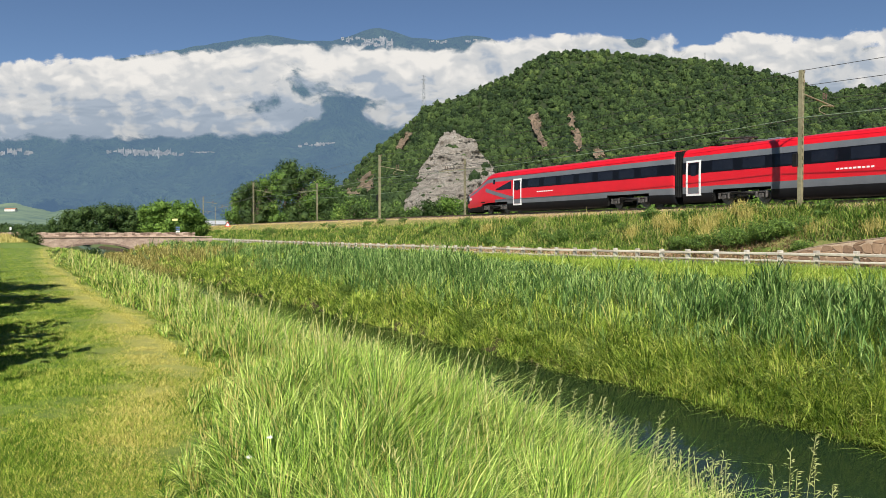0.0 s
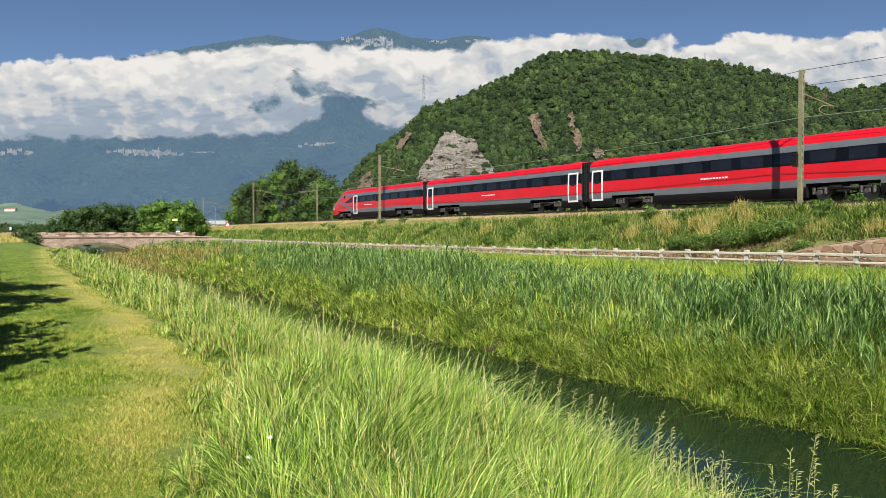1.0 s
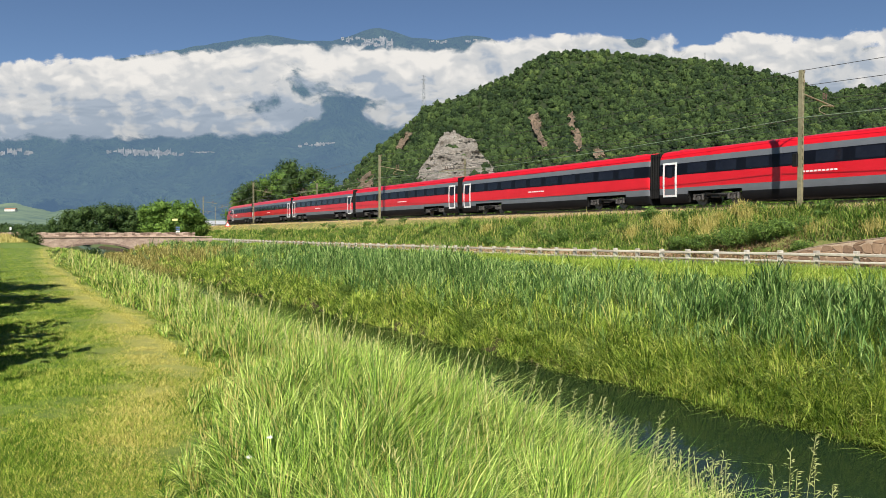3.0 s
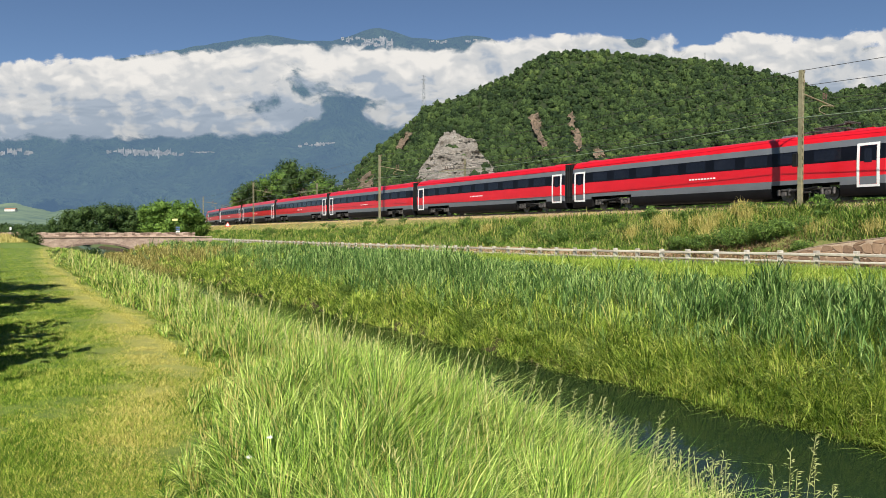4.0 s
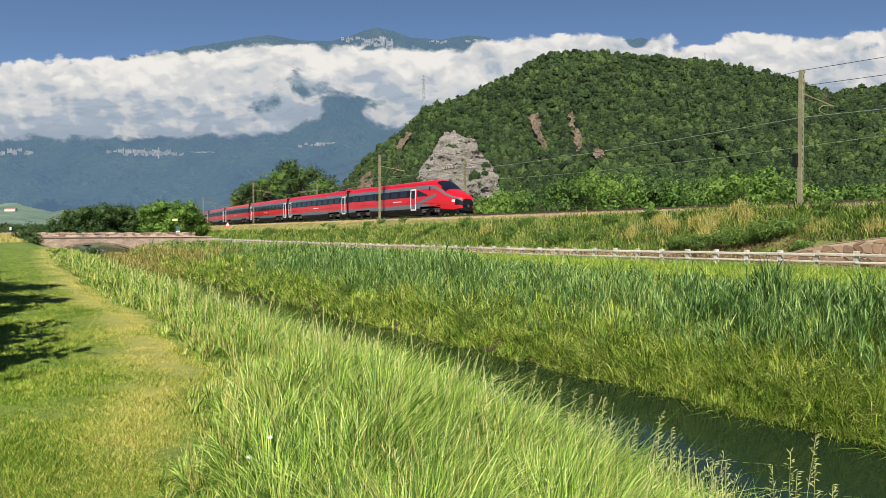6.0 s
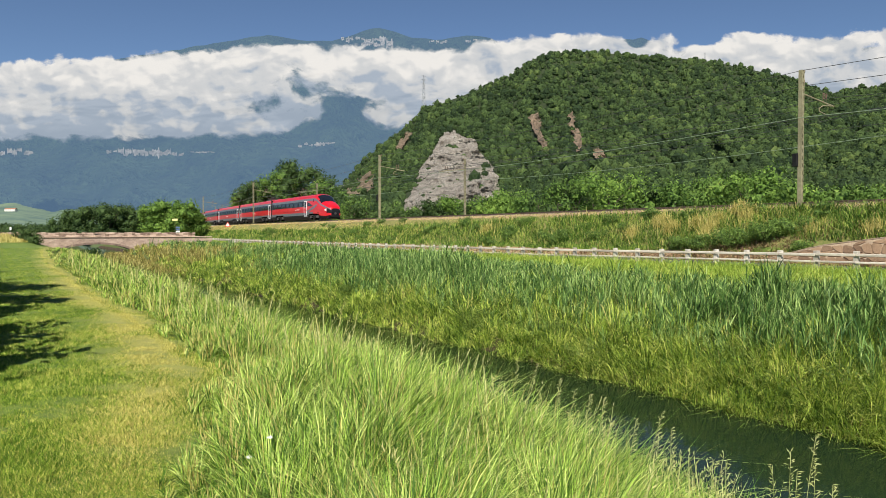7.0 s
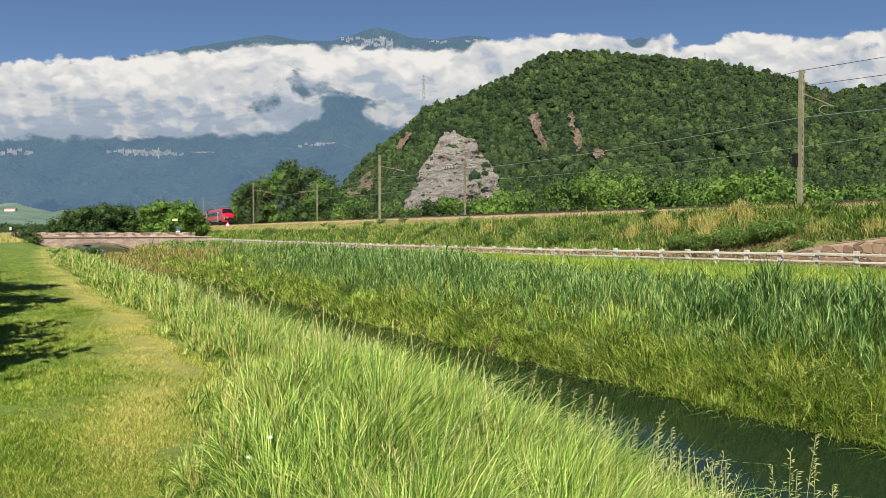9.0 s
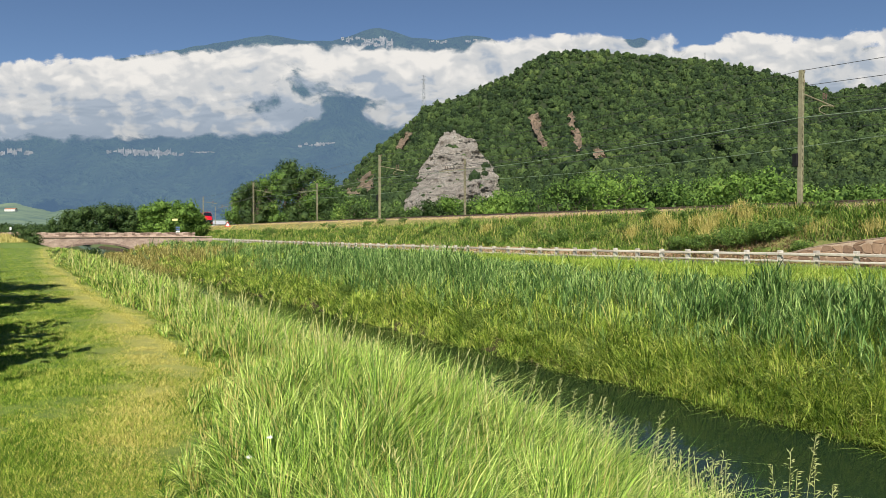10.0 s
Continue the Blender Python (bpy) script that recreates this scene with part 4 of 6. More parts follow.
def short_blades(name, base, tall, width, material, seed, label):
    """Mown grass: one pointed blade each."""
    r = np.random.default_rng(seed)
    n = len(base)
    a, f = r.uniform(0, 6.283, n), r.uniform(0, 6.283, n)
    w = np.stack([np.cos(f), np.sin(f), 0 * f], 1) * (width / 2)[:, None]
    l = r.uniform(0.2, 1.3, n)
    tip = base + np.stack([np.cos(a) * l, np.sin(a) * l, 1 + 0 * a], 1) * tall[:, None]
    v = np.stack([base - w, base + w, tip], 1).reshape(-1, 3)
    ob = new(name, fast_mesh(name, v, np.arange(3 * n).reshape(-1, 3), material))
    return tagged(ob, label, "grass", kind="stuff")


def blade_object(name, base, tall, width, lean, curl, material, seed, label, category="grass", seg=2, way=None):
    v, f = blades(base, tall, width, lean, curl, seed, seg, way)
    n = len(v)
    faces = (f[None] + (np.arange(n) * v.shape[1])[:, None, None]).reshape(-1, 3)
    ob = new(name, fast_mesh(name, v.reshape(-1, 3), faces, material))
    return tagged(ob, label, category, kind="stuff")


def tufts(name, xp, y, per, radius, tall, width, lean, curl, material, seed, label, seg=3):
    """Tussocks: blades that spring from one crown and arch outwards."""
    r = np.random.default_rng(seed)
    n = len(xp)
    a, d = r.uniform(0, 6.283, (n, per)), np.sqrt(r.uniform(0, 1, (n, per))) * radius[:, None]
    bx, by = (xp[:, None] + d * np.cos(a)).ravel(), (y[:, None] + d * np.sin(a)).ravel()
    p = set_down(bx, by)
    h = (tall[:, None] * r.uniform(0.55, 1.1, (n, per)) * (1.1 - 0.35 * d / radius[:, None])).ravel()
    return blade_object(name, p, h, far_width(p, *width), lean, curl, material, seed + 1, label, "grass", seg, a.ravel())


def spread(n, x0, x1, y0, y1, power, seed):
    """Random spots on the plan, thinning out along the valley."""
    r = np.random.default_rng(seed)
    u = r.uniform(0, 1, n)
    a, b = y0 + 4.0, y1 + 4.0
    k = 1 - power
    y = (a ** k + u * (b ** k - a ** k)) ** (1 / k) - 4.0
    xp = r.uniform(x0, x1, n)
    return xp, y, r


def set_down(xp, y):
    return np.stack([xp + bend(xp, y), y, ground_z(xp, y) - 0.02], 1)


def seen(p, slack=0.06):
    """Spots that lie before the eye, in the stretch of bank that is in view."""
    r, d = p[:, 0] * CT - p[:, 1] * ST, p[:, 0] * ST + p[:, 1] * CT
    return (d > 1.5) & (np.abs(r) < (0.632 + slack) * d + 0.6)


def cell_noise(x, y, s):
    """A cheap smooth pattern from crossed waves."""
    return (np.sin(x * s + 1.3 * np.sin(y * s * 0.7)) + np.sin(y * s * 1.1 + 1.7 * np.sin(x * s * 0.6 + 2)) + 0.6 * np.sin((x + y) * s * 2.3)) / 2.6


def far_width(p, near, per_m):
    d = np.hypot(p[:, 0], p[:, 1])
    return near + per_m * d


def fan(n, d0, d1, power, left, right, seed):
    """Random spots over the bank before the eye, thinning out with distance."""
    r = np.random.default_rng(seed)
    k = 1 - power
    d = (d0 ** k + r.uniform(0, 1, n) * (d1 ** k - d0 ** k)) ** (1 / k)
    t = r.uniform(left, right, n) * d
    x, y = t * CT + d * ST, -t * ST + d * CT
    return x - bend_canal(y), y, r


def plant_lawn():
    xp, y, r = fan(640000, 4.0, 75, 1.55, -0.66, 0.02, 21)
    edge = lawn_edge(y)
    k = xp < edge + 0.3
    xp, y, edge = xp[k], y[k], edge[k]
    p = set_down(xp, y)
    strip_dry = np.interp(y, [3.5, 5.5, 8], [0.14, 0.5, 1]) * np.exp(-((xp - edge + 0.62) / 0.48) ** 2) * (0.85 + 0.5 * cell_noise(xp, y, 1.3))
    speckle = 0.05 + 0.12 * cell_noise(xp, y, 0.9) + 0.18 * (cell_noise(xp + 7, y, 5.0) > 0.45)
    dry = strip_dry + speckle > r.uniform(0, 1, len(xp))
    keep = seen(p)
    for flag, name, m, label, tall in ((~dry, "lawn_grass", M_TURF, "short mown green lawn grass", (0.02, 0.055)), (dry, "cut_grass", M_CUT, "dry yellow cut grass lying along the lawn edge", (0.018, 0.05))):
        k = keep & flag
        q = p[k]
        t = r.uniform(tall[0], tall[1], len(q)) * (1 + 0.4 * cell_noise(q[:, 0], q[:, 1], 2.0) + 0.35 * cell_noise(q[:, 0], q[:, 1] + 3, 9.0))
        short_blades(name, q, t, far_width(q, 0.003, 0.0012), m, 5, label)


def clumps(xp, y, cell, pull):
    """Blades gather into clumps and arch away from each clump's middle; some clumps grow stronger than others."""
    cx, cy = np.floor(xp / cell), np.floor(y / cell)
    jx, jy = (np.sin(cx * 12.9898 + cy * 78.233) * 43758.5453) % 1, (np.sin(cx * 39.346 + cy * 11.135) * 24634.634) % 1
    mx, my = (cx + 0.2 + 0.6 * jx) * cell, (cy + 0.2 + 0.6 * jy) * cell
    return xp + (mx - xp) * pull, y + (my - y) * pull, np.arctan2(y - my, xp - mx + 0.03), (jx * 7.3 + jy * 3.1) % 1


def plant_near_bank():
    xp, y, r = spread(270000, 0.6, 6.5, 0.3, 125, 1.75, 22)
    p = set_down(xp, y)
    k = seen(p) & (xp > lawn_edge(y) - 0.15)
    xp, y, p = xp[k], y[k], p[k]
    edge = lawn_edge(y)
    tall = np.minimum(np.interp(xp - edge, [-0.2, 0.2, 0.8, 1.5, 3.0], [0.10, 0.24, 0.5, 0.66, 0.72]), np.interp(xp, [3.0, 4.0, 5.0, 6.4], [0.92, 0.8, 0.88, 0.84]))
    tall = tall * r.uniform(0.5, 1.08, len(xp)) * (1 + 0.25 * cell_noise(xp, y, 1.4) + 0.16 * cell_noise(xp + 5, y, 3.6)) * np.interp(y, [0, 3, 8, 14, 25, 60, 85, 125], [0.85, 1.08, 1.22, 1.42, 1.6, 1.5, 1.0, 0.6])
    pale = 0.10 * np.clip(cell_noise(xp, y, 0.8), 0, 1) + 0.16 * np.exp(-((xp - edge) / 0.4) ** 2)
    dry = r.uniform(0, 1, len(xp)) < 0.05 + pale
    near = np.hypot(p[:, 0], p[:, 1]) < 13
    xp, y, toward, vigour = clumps(xp, y, 0.2 + 0.012 * np.hypot(p[:, 0], p[:, 1]), 0.45)
    p = set_down(xp, y)
    tall = tall * (0.72 + 0.5 * vigour)
    for flag, seg in ((near, 3), (~near, 2)):
        g = ~dry & flag
        blade_object("tall_grass", p[g], tall[g], far_width(p[g], 0.0058, 0.00075), 0.4, 0.8, M_BLADE, 6, "tall fresh green meadow grass on the canal bank", "grass", seg, toward[g])
    blade_object("dry_grass", p[dry], tall[dry] * 1.1, far_width(p[dry], 0.003, 0.0007), 0.25, 0.4, M_STRAW, 7, "dry straw stems among the bank grass", "grass", 3)


def plant_stalks():
    """Flowering grass stalks: a thin stem and a nodding plume of small spikelets."""
    xp, y, r = spread(440, 2.6, 6.4, 1.2, 50, 1.6, 23)
    p = set_down(xp, y)
    k = seen(p)
    xp, y, p = xp[k], y[k], p[k]
    n = len(p)
    tall = np.interp(xp, [2.2, 3.0, 4.0, 6.6], [0.4, 0.72, 0.95, 1.08]) * r.uniform(0.75, 1.12, n) * np.interp(y, [0, 8, 25], [1, 1.05, 1.3])
    a = r.uniform(0, 6.28, n)
    side = np.stack([np.cos(a), np.sin(a), 0 * a], 1)
    wd = far_width(p, 0.0025, 0.0005)
    vs, fs, c = [], [], 0
    for i in range(n):
        b, h = p[i], tall[i]
        bow = side[i] * h * r.uniform(0.1, 0.5)
        w = np.array([-side[i][1], side[i][0], 0]) * wd[i]
        pts = [b + np.array([0, 0, h * t]) + bow * t * t for t in (0, 0.5, 1.0)]
        for q0, q1 in zip(pts, pts[1:]):
            vs += [q0 - w / 2, q0 + w / 2, q1 + w / 2, q1 - w / 2]
            fs.append((c, c + 1, c + 2, c + 3))
            c += 4
        for t in np.linspace(0.78, 1.02, 11):
            q = b + np.array([0, 0, h * t]) + bow * t * t
            o = r.normal(size=3) * 0.011 * (1.15 - abs(t - 0.86) * 4) * (1 + 0.02 * np.hypot(*b[:2]))
            u = np.array([o[0], o[1], abs(o[2]) + 0.02])
            s = np.cross(u, r.normal(size=3))
            s = s / (np.linalg.norm(s) + 1e-6) * wd[i] * 0.9
            vs += [q, q + u * 0.5 + s, q + u * 1.2, q + u * 0.5 - s]
            fs.append((c, c + 1, c + 2, c + 3))
            c += 4
    ob = new("grass_stalks", fast_mesh("grass_stalks", vs, fs, M_SEED))
    tagged(ob, "straw-coloured flowering grass stalks above the bank", "grass", kind="stuff")


def reed_limit(xp):
    """How high the reeds stand, lower towards the lane."""
    return np.interp(xp, [11.2, 12.2, 13.5, 15, 18, 21, 24, 26.5, 29], [0.45, 0.7, 1.1, 1.35, 1.1, 0.82, 0.58, 0.4, 0.3])


def reed_edge(y):
    """Where the reeds give way to the mown verge."""
    return np.interp(y, [14, 26, 38, 60], [20.5, 21.5, 24.5, 25.5]) + 0.8 * np.sin(y * 0.55) + 0.5 * np.sin(y * 1.7 + 1)


def plant_far_bank():
    # reeds: thin stems, with long leaves rising off them
    xp, y, r = spread(54000, 12.6, 25.5, 4.0, 128, 1.15, 24)
    p = set_down(xp, y)
    thick = cell_noise(xp, y, 0.35)
    k = seen(p, 0.03) & (thick + r.uniform(-0.6, 0.6, len(xp)) > -0.45 + 1.25 * np.clip((y - 40) / 16, 0, 1)) & (xp > 12.5 + 2.6 * r.uniform(0, 1, len(xp)) + 0.7 * cell_noise(xp * 0, y, 0.5)) & (xp < reed_edge(y))
    xp, y, p, thick = xp[k], y[k], p[k], thick[k]
    xp, y, _, vigour = clumps(xp, y, 1.1 + 0.006 * y, 0.3)
    p = set_down(xp, y)
    n = len(p)
    h = (0.78 + 0.4 * vigour) * reed_limit(xp) * r.uniform(0.6, 1.12, n) * (1 + 0.34 * cell_noise(xp, y, 0.8)) * (1 + 0.15 * thick) * np.where(xp > 16, np.interp(y, [12, 25, 40, 60, 80], [0.5, 0.6, 0.82, 0.85, 0.72]), np.interp(y, [10, 30], [0.86, 1]))
    w = far_width(p, 0.0072, 0.0003)
    blade_object("reed_stems", p, h * 1.05, w, 0.10, 0.12, M_REED, 8, "upright blue-green reed stems on the far bank", "reeds")
    reps = 6
    q = np.repeat(p, reps, 0)
    q[:, 2] += np.repeat(h, reps) * (np.tile(np.linspace(0.25, 0.88, reps), n) + r.uniform(-0.06, 0.06, n * reps))
    blade_object("reed_leaves", q, np.clip(np.repeat(h, reps), 0.5, 1.3) * r.uniform(0.2, 0.42, n * reps), np.repeat(w, reps) * 1.7, 0.55, 0.55, M_REED, 9, "long rising blue-green reed leaves on the far bank", "reeds")
    # grass standing among the reeds and on the slope
    xp, y, r = spread(120000, 12.0, 25.5, 3.5, 128, 1.2, 25)
    p = set_down(xp, y)
    k = seen(p, 0.03) & (xp < reed_edge(y)) & ((xp < 14.5) | (r.uniform(0, 1, len(xp)) < 0.55 + 0.3 * cell_noise(xp, y, 0.4)))
    xp, p, y = xp[k], p[k], y[k]
    h = np.interp(xp, [12, 12.6, 14, 20, 25], [0.35, 0.55, 0.8, 0.6, 0.3]) * r.uniform(0.5, 1.15, len(xp)) * (1 + 0.3 * cell_noise(xp, y, 1.1))
    xp, y, toward, vigour = clumps(xp, y, 0.55 + 0.004 * y, 0.5)
    p = set_down(xp, y)
    h = h * (0.55 + 0.75 * vigour)
    dry = r.uniform(0, 1, len(xp)) < 0.035 + 0.08 * (cell_noise(xp + 3, y, 1.2) > 0.5) + 0.85 * np.clip((y - 38) / 18, 0, 1) * (cell_noise(xp, y, 0.2) > -0.35)
    blade_object("bank_grass", p[~dry], h[~dry], far_width(p[~dry], 0.0085, 0.0005), 0.5, 0.9, M_BANKGRASS, 10, "arching bright green grass along the far water edge", "grass", 2, toward[~dry])
    for flag, m, label in ((dry & (y < 40), M_STRAW, "dry stalks among the far bank grass"), (dry & (y >= 40), M_OLIVE, "withered olive-brown grass on the far bank")):
        blade_object("bank_straw", p[flag], h[flag] * 1.1, far_width(p[flag], 0.004, 0.00055), 0.35, 0.6, m, 11, label)
    # tussocks hanging over the water
    xp, y, r = spread(2500, 11.65, 15.0, 4.0, 75, 1.3, 51)
    k = seen(set_down(xp, y), 0.05) & (xp < 12.3 + 2.7 * r.uniform(0, 1, len(xp)))
    xp, y = xp[k], y[k]
    n = len(xp)
    tufts("tussock_grass", xp, y, 44, r.uniform(0.06, 0.2, n), r.uniform(0.45, 0.85, n) * np.interp(xp, [11.6, 12.6], [0.75, 1]), (0.009, 0.0005), 0.6, 1.3, M_BANKGRASS, 52, "arching green grass tussocks hanging over the far water edge")
    k = (r.uniform(0, 1, n) < 0.3) & (xp < 12.6) & (cell_noise(xp * 0, y, 0.9) > 0.0)
    tufts("dead_grass", xp[k] - 0.15, y[k], 26, r.uniform(0.08, 0.25, k.sum()), r.uniform(0.15, 0.4, k.sum()), (0.004, 0.0005), 0.7, 1.1, M_DEAD, 54, "brown dead grass at the muddy water edge")
    # short bright verge before the fence
    xp, y, r = spread(80000, 18.0, 29.3, 8.0, 128, 1.2, 56)
    p = set_down(xp, y)
    k = seen(p, 0.03) & (xp > reed_edge(y) - 0.4) & ((y < 45) | (cell_noise(xp, y, 0.25) > 0.1))
    p, xp, y = p[k], xp[k], y[k]
    blade_object("verge_grass", p, np.interp(xp, [20, 26, 28, 29.3], [0.45, 0.34, 0.42, 0.5]) * r.uniform(0.6, 1.2, len(xp)), far_width(p, 0.006, 0.0004), 0.5, 0.7, M_VERGEGRASS, 57, "short yellow-green verge grass beside the lane fence")


def plant_narrows():
    xp, y, r = spread(20000, 5.6, 8.3, 20, 119, 0.9, 28)
    p = set_down(xp, y)
    p[:, 2] = np.maximum(p[:, 2], -1.85)
    k = seen(p, 0.03) & (xp < 6.3 + 1.9 * np.clip((y - 20) / 45, 0, 1) + 0.4 * cell_noise(xp, y, 0.5))
    p = p[k]
    blade_object("water_grass", p, r.uniform(0.5, 1.15, len(p)) * np.interp(p[:, 1], [20, 45, 75, 119], [1.2, 1.2, 0.8, 0.5]), far_width(p, 0.008, 0.0009), 0.3, 0.5, M_BANKGRASS, 15, "tall green water grass narrowing the canal")
    xp, y, r = spread(9000, 8.6, 12.1, 55, 119, 0.8, 29)
    p = set_down(xp, y)
    p[:, 2] = np.maximum(p[:, 2], -1.85)
    k = seen(p, 0.03) & (xp > 12.0 - 3.0 * np.clip((y - 55) / 45, 0, 1))
    p = p[k]
    blade_object("water_grass", p, r.uniform(0.3, 0.75, len(p)), far_width(p, 0.008, 0.0009), 0.3, 0.5, M_OLIVE, 16, "withered olive water grass before the bridge")


plant_narrows()


def plant_embankment():
    xp, y, r = spread(95000, 34.3, 39.5, 10, 200, 0.95, 26)
    p = set_down(xp, y)
    k = seen(p, 0.03) & ~((xp < 36.0) & (y < 21)) & ~((xp > 38.5) & (r.uniform(0, 1, len(xp)) < 0.7))
    xp, y, p = xp[k], y[k], p[k]
    tuft = cell_noise(xp * 1.2, y, 0.45)
    top = xp > np.interp(y, [28, 50, 90], [38.4, 37.8, 37.0])
    foot = xp < 35.0 + 0.4 * cell_noise(xp * 0, y, 0.5) + 0.9 * np.clip((32 - y) / 10, 0, 1)
    u = r.uniform(0, 1, len(xp))
    dead = foot & (u < 0.75) | top & (u < 0.25)
    dry = ~dead & ((0.02 + 0.10 * (tuft > 0.62) + (0.6 + 0.35 * np.clip((y - 50) / 30, 0, 1)) * top) > r.uniform(0, 1, len(xp)))
    green = ~dry & ~dead
    h = r.uniform(0.22, 0.6, len(xp)) * (1 + 0.5 * np.clip(tuft, 0, 1) * ~top) * np.where(top, 0.2, 1) * np.where(foot, 0.45, 1)
    wd = far_width(p, 0.009, 0.00045)
    blade_object("embankment_grass", p[green], h[green], wd[green], 0.5, 0.8, M_ROUGH, 12, "rough green grass on the railway embankment")
    blade_object("embankment_straw", p[dry], h[dry] * 1.15, wd[dry], 0.35, 0.35, M_STRAW, 13, "dry straw-yellow grass tufts on the railway embankment")
    blade_object("dead_grass", p[dead], h[dead], wd[dead], 0.9, 0.9, M_DEAD, 58, "brown dead grass along the embankment foot")


def plant_wall_foot():
    """Withered grass before, above and beside the stone pitching."""
    r = np.random.default_rng(61)
    n = 520
    y = r.uniform(8, 31, n)
    foot = r.uniform(0, 1, n) < 0.5
    xp = np.where(foot | (y > 21.5), 34.2 + r.uniform(0, 1, n) ** 2 * np.where(y > 21.5, 1.9, 0.15), r.uniform(36.1, 37.2, n))
    tufts("dead_grass", xp, y, 26, r.uniform(0.1, 0.3, n), r.uniform(0.15, 0.42, n), (0.006, 0.0003), 0.7, 1.0, M_DEAD, 62, "brown withered grass about the stone pitching", 2)


plant_wall_foot()


def plant_approach():
    xp, y, r = spread(26000, -30, 1.5, 95, 123, 0.5, 27)
    p = set_down(xp, y)
    k = seen(p, 0.03) & (p[:, 2] > 0.25)
    p = p[k]
    blade_object("approach_grass", p, r.uniform(0.2, 0.5, len(p)), far_width(p, 0.004, 0.0010), 0.4, 0.5, M_STRAW, 14, "pale dry tall grass beside the bridge end")


plant_approach()
plant_lawn()
plant_near_bank()
plant_stalks()
plant_far_bank()
plant_embankment()


def plant_tufts():
    """Tall dry clumps half-way up the embankment."""
    r = np.random.default_rng(41)
    xs, ys = [], []
    for px, xp, n in ((1118, 36.2, 260), (1168, 37.2, 420), (1186, 36.6, 420), (1232, 37.0, 300), (1252, 36.4, 420), (1268, 37.2, 420), (1310, 38.0, 420), (1322, 37.6, 260), (860, 36.6, 240), (1545, 36.6, 160), (1430, 36.6, 120)):
        t = (px - 784) / 1243
        y = xp * (CT - t * ST) / (ST + t * CT)
        xs.append(xp + r.normal(0, 0.2, n))
        ys.append(y + r.normal(0, 0.26, n))
    xp, y = np.concatenate(xs), np.concatenate(ys)
    p = set_down(xp, y)
    blade_object("dry_tufts", p, r.uniform(0.4, 0.95, len(p)), far_width(p, 0.004, 0.0005), 0.28, 0.3, M_STRAW, 42, "tall straw-yellow grass tufts on the embankment")


plant_tufts()


M_WATERWEED = mat("bright_weed_leaf", (0.08, 0.14, 0.02), (0.2, 0.28, 0.05), 0.6, 0.6, bump=0.0, fine=8, island=0.5, translucent=0.3)


def leaf_quads(centres, radii, per, size, seed):
    """Leaves scattered through lumps of foliage."""
    r = np.random.default_rng(seed)
    out = []
    for c, rad in zip(centres, radii):
        d = r.normal(size=(per, 3))
        d /= np.linalg.norm(d, axis=1)[:, None]
        q = np.asarray(c) + d * rad * r.uniform(0.45, 1.0, (per, 1)) ** 0.6
        u = r.normal(size=(per, 3))
        u /= np.linalg.norm(u, axis=1)[:, None]
        w = np.cross(u, d)
        s = size * r.uniform(0.6, 1.3, (per, 1))
        out.append(np.stack([q - u * s, q + w * s * 0.6, q + u * s, q - w * s * 0.6], 1).reshape(-1, 3))
    return np.concatenate(out)


M_BARK = mat("grey_bark", (0.05, 0.04, 0.03), (0.14, 0.11, 0.085), 3.0, 0.95, bump=0.8, fine=6)


def tree_leaf(name, dark, light, third):
    return mat(name, dark, light, 0.12, 0.7, bump=0.0, fine=8, island=0.4, translucent=0.2, third=third, spec=0.3)


M_LEAF_DARK = tree_leaf("dark_tree_leaf", (0.022, 0.05, 0.013), (0.07, 0.119, 0.028), (0.126, 0.182, 0.042))
M_LEAF_MID = tree_leaf("tree_leaf", (0.045, 0.10, 0.016), (0.15, 0.25, 0.045), (0.27, 0.35, 0.08))
M_LEAF_BRIGHT = tree_leaf("bright_tree_leaf", (0.06, 0.125, 0.018), (0.19, 0.31, 0.05), (0.30, 0.40, 0.08))


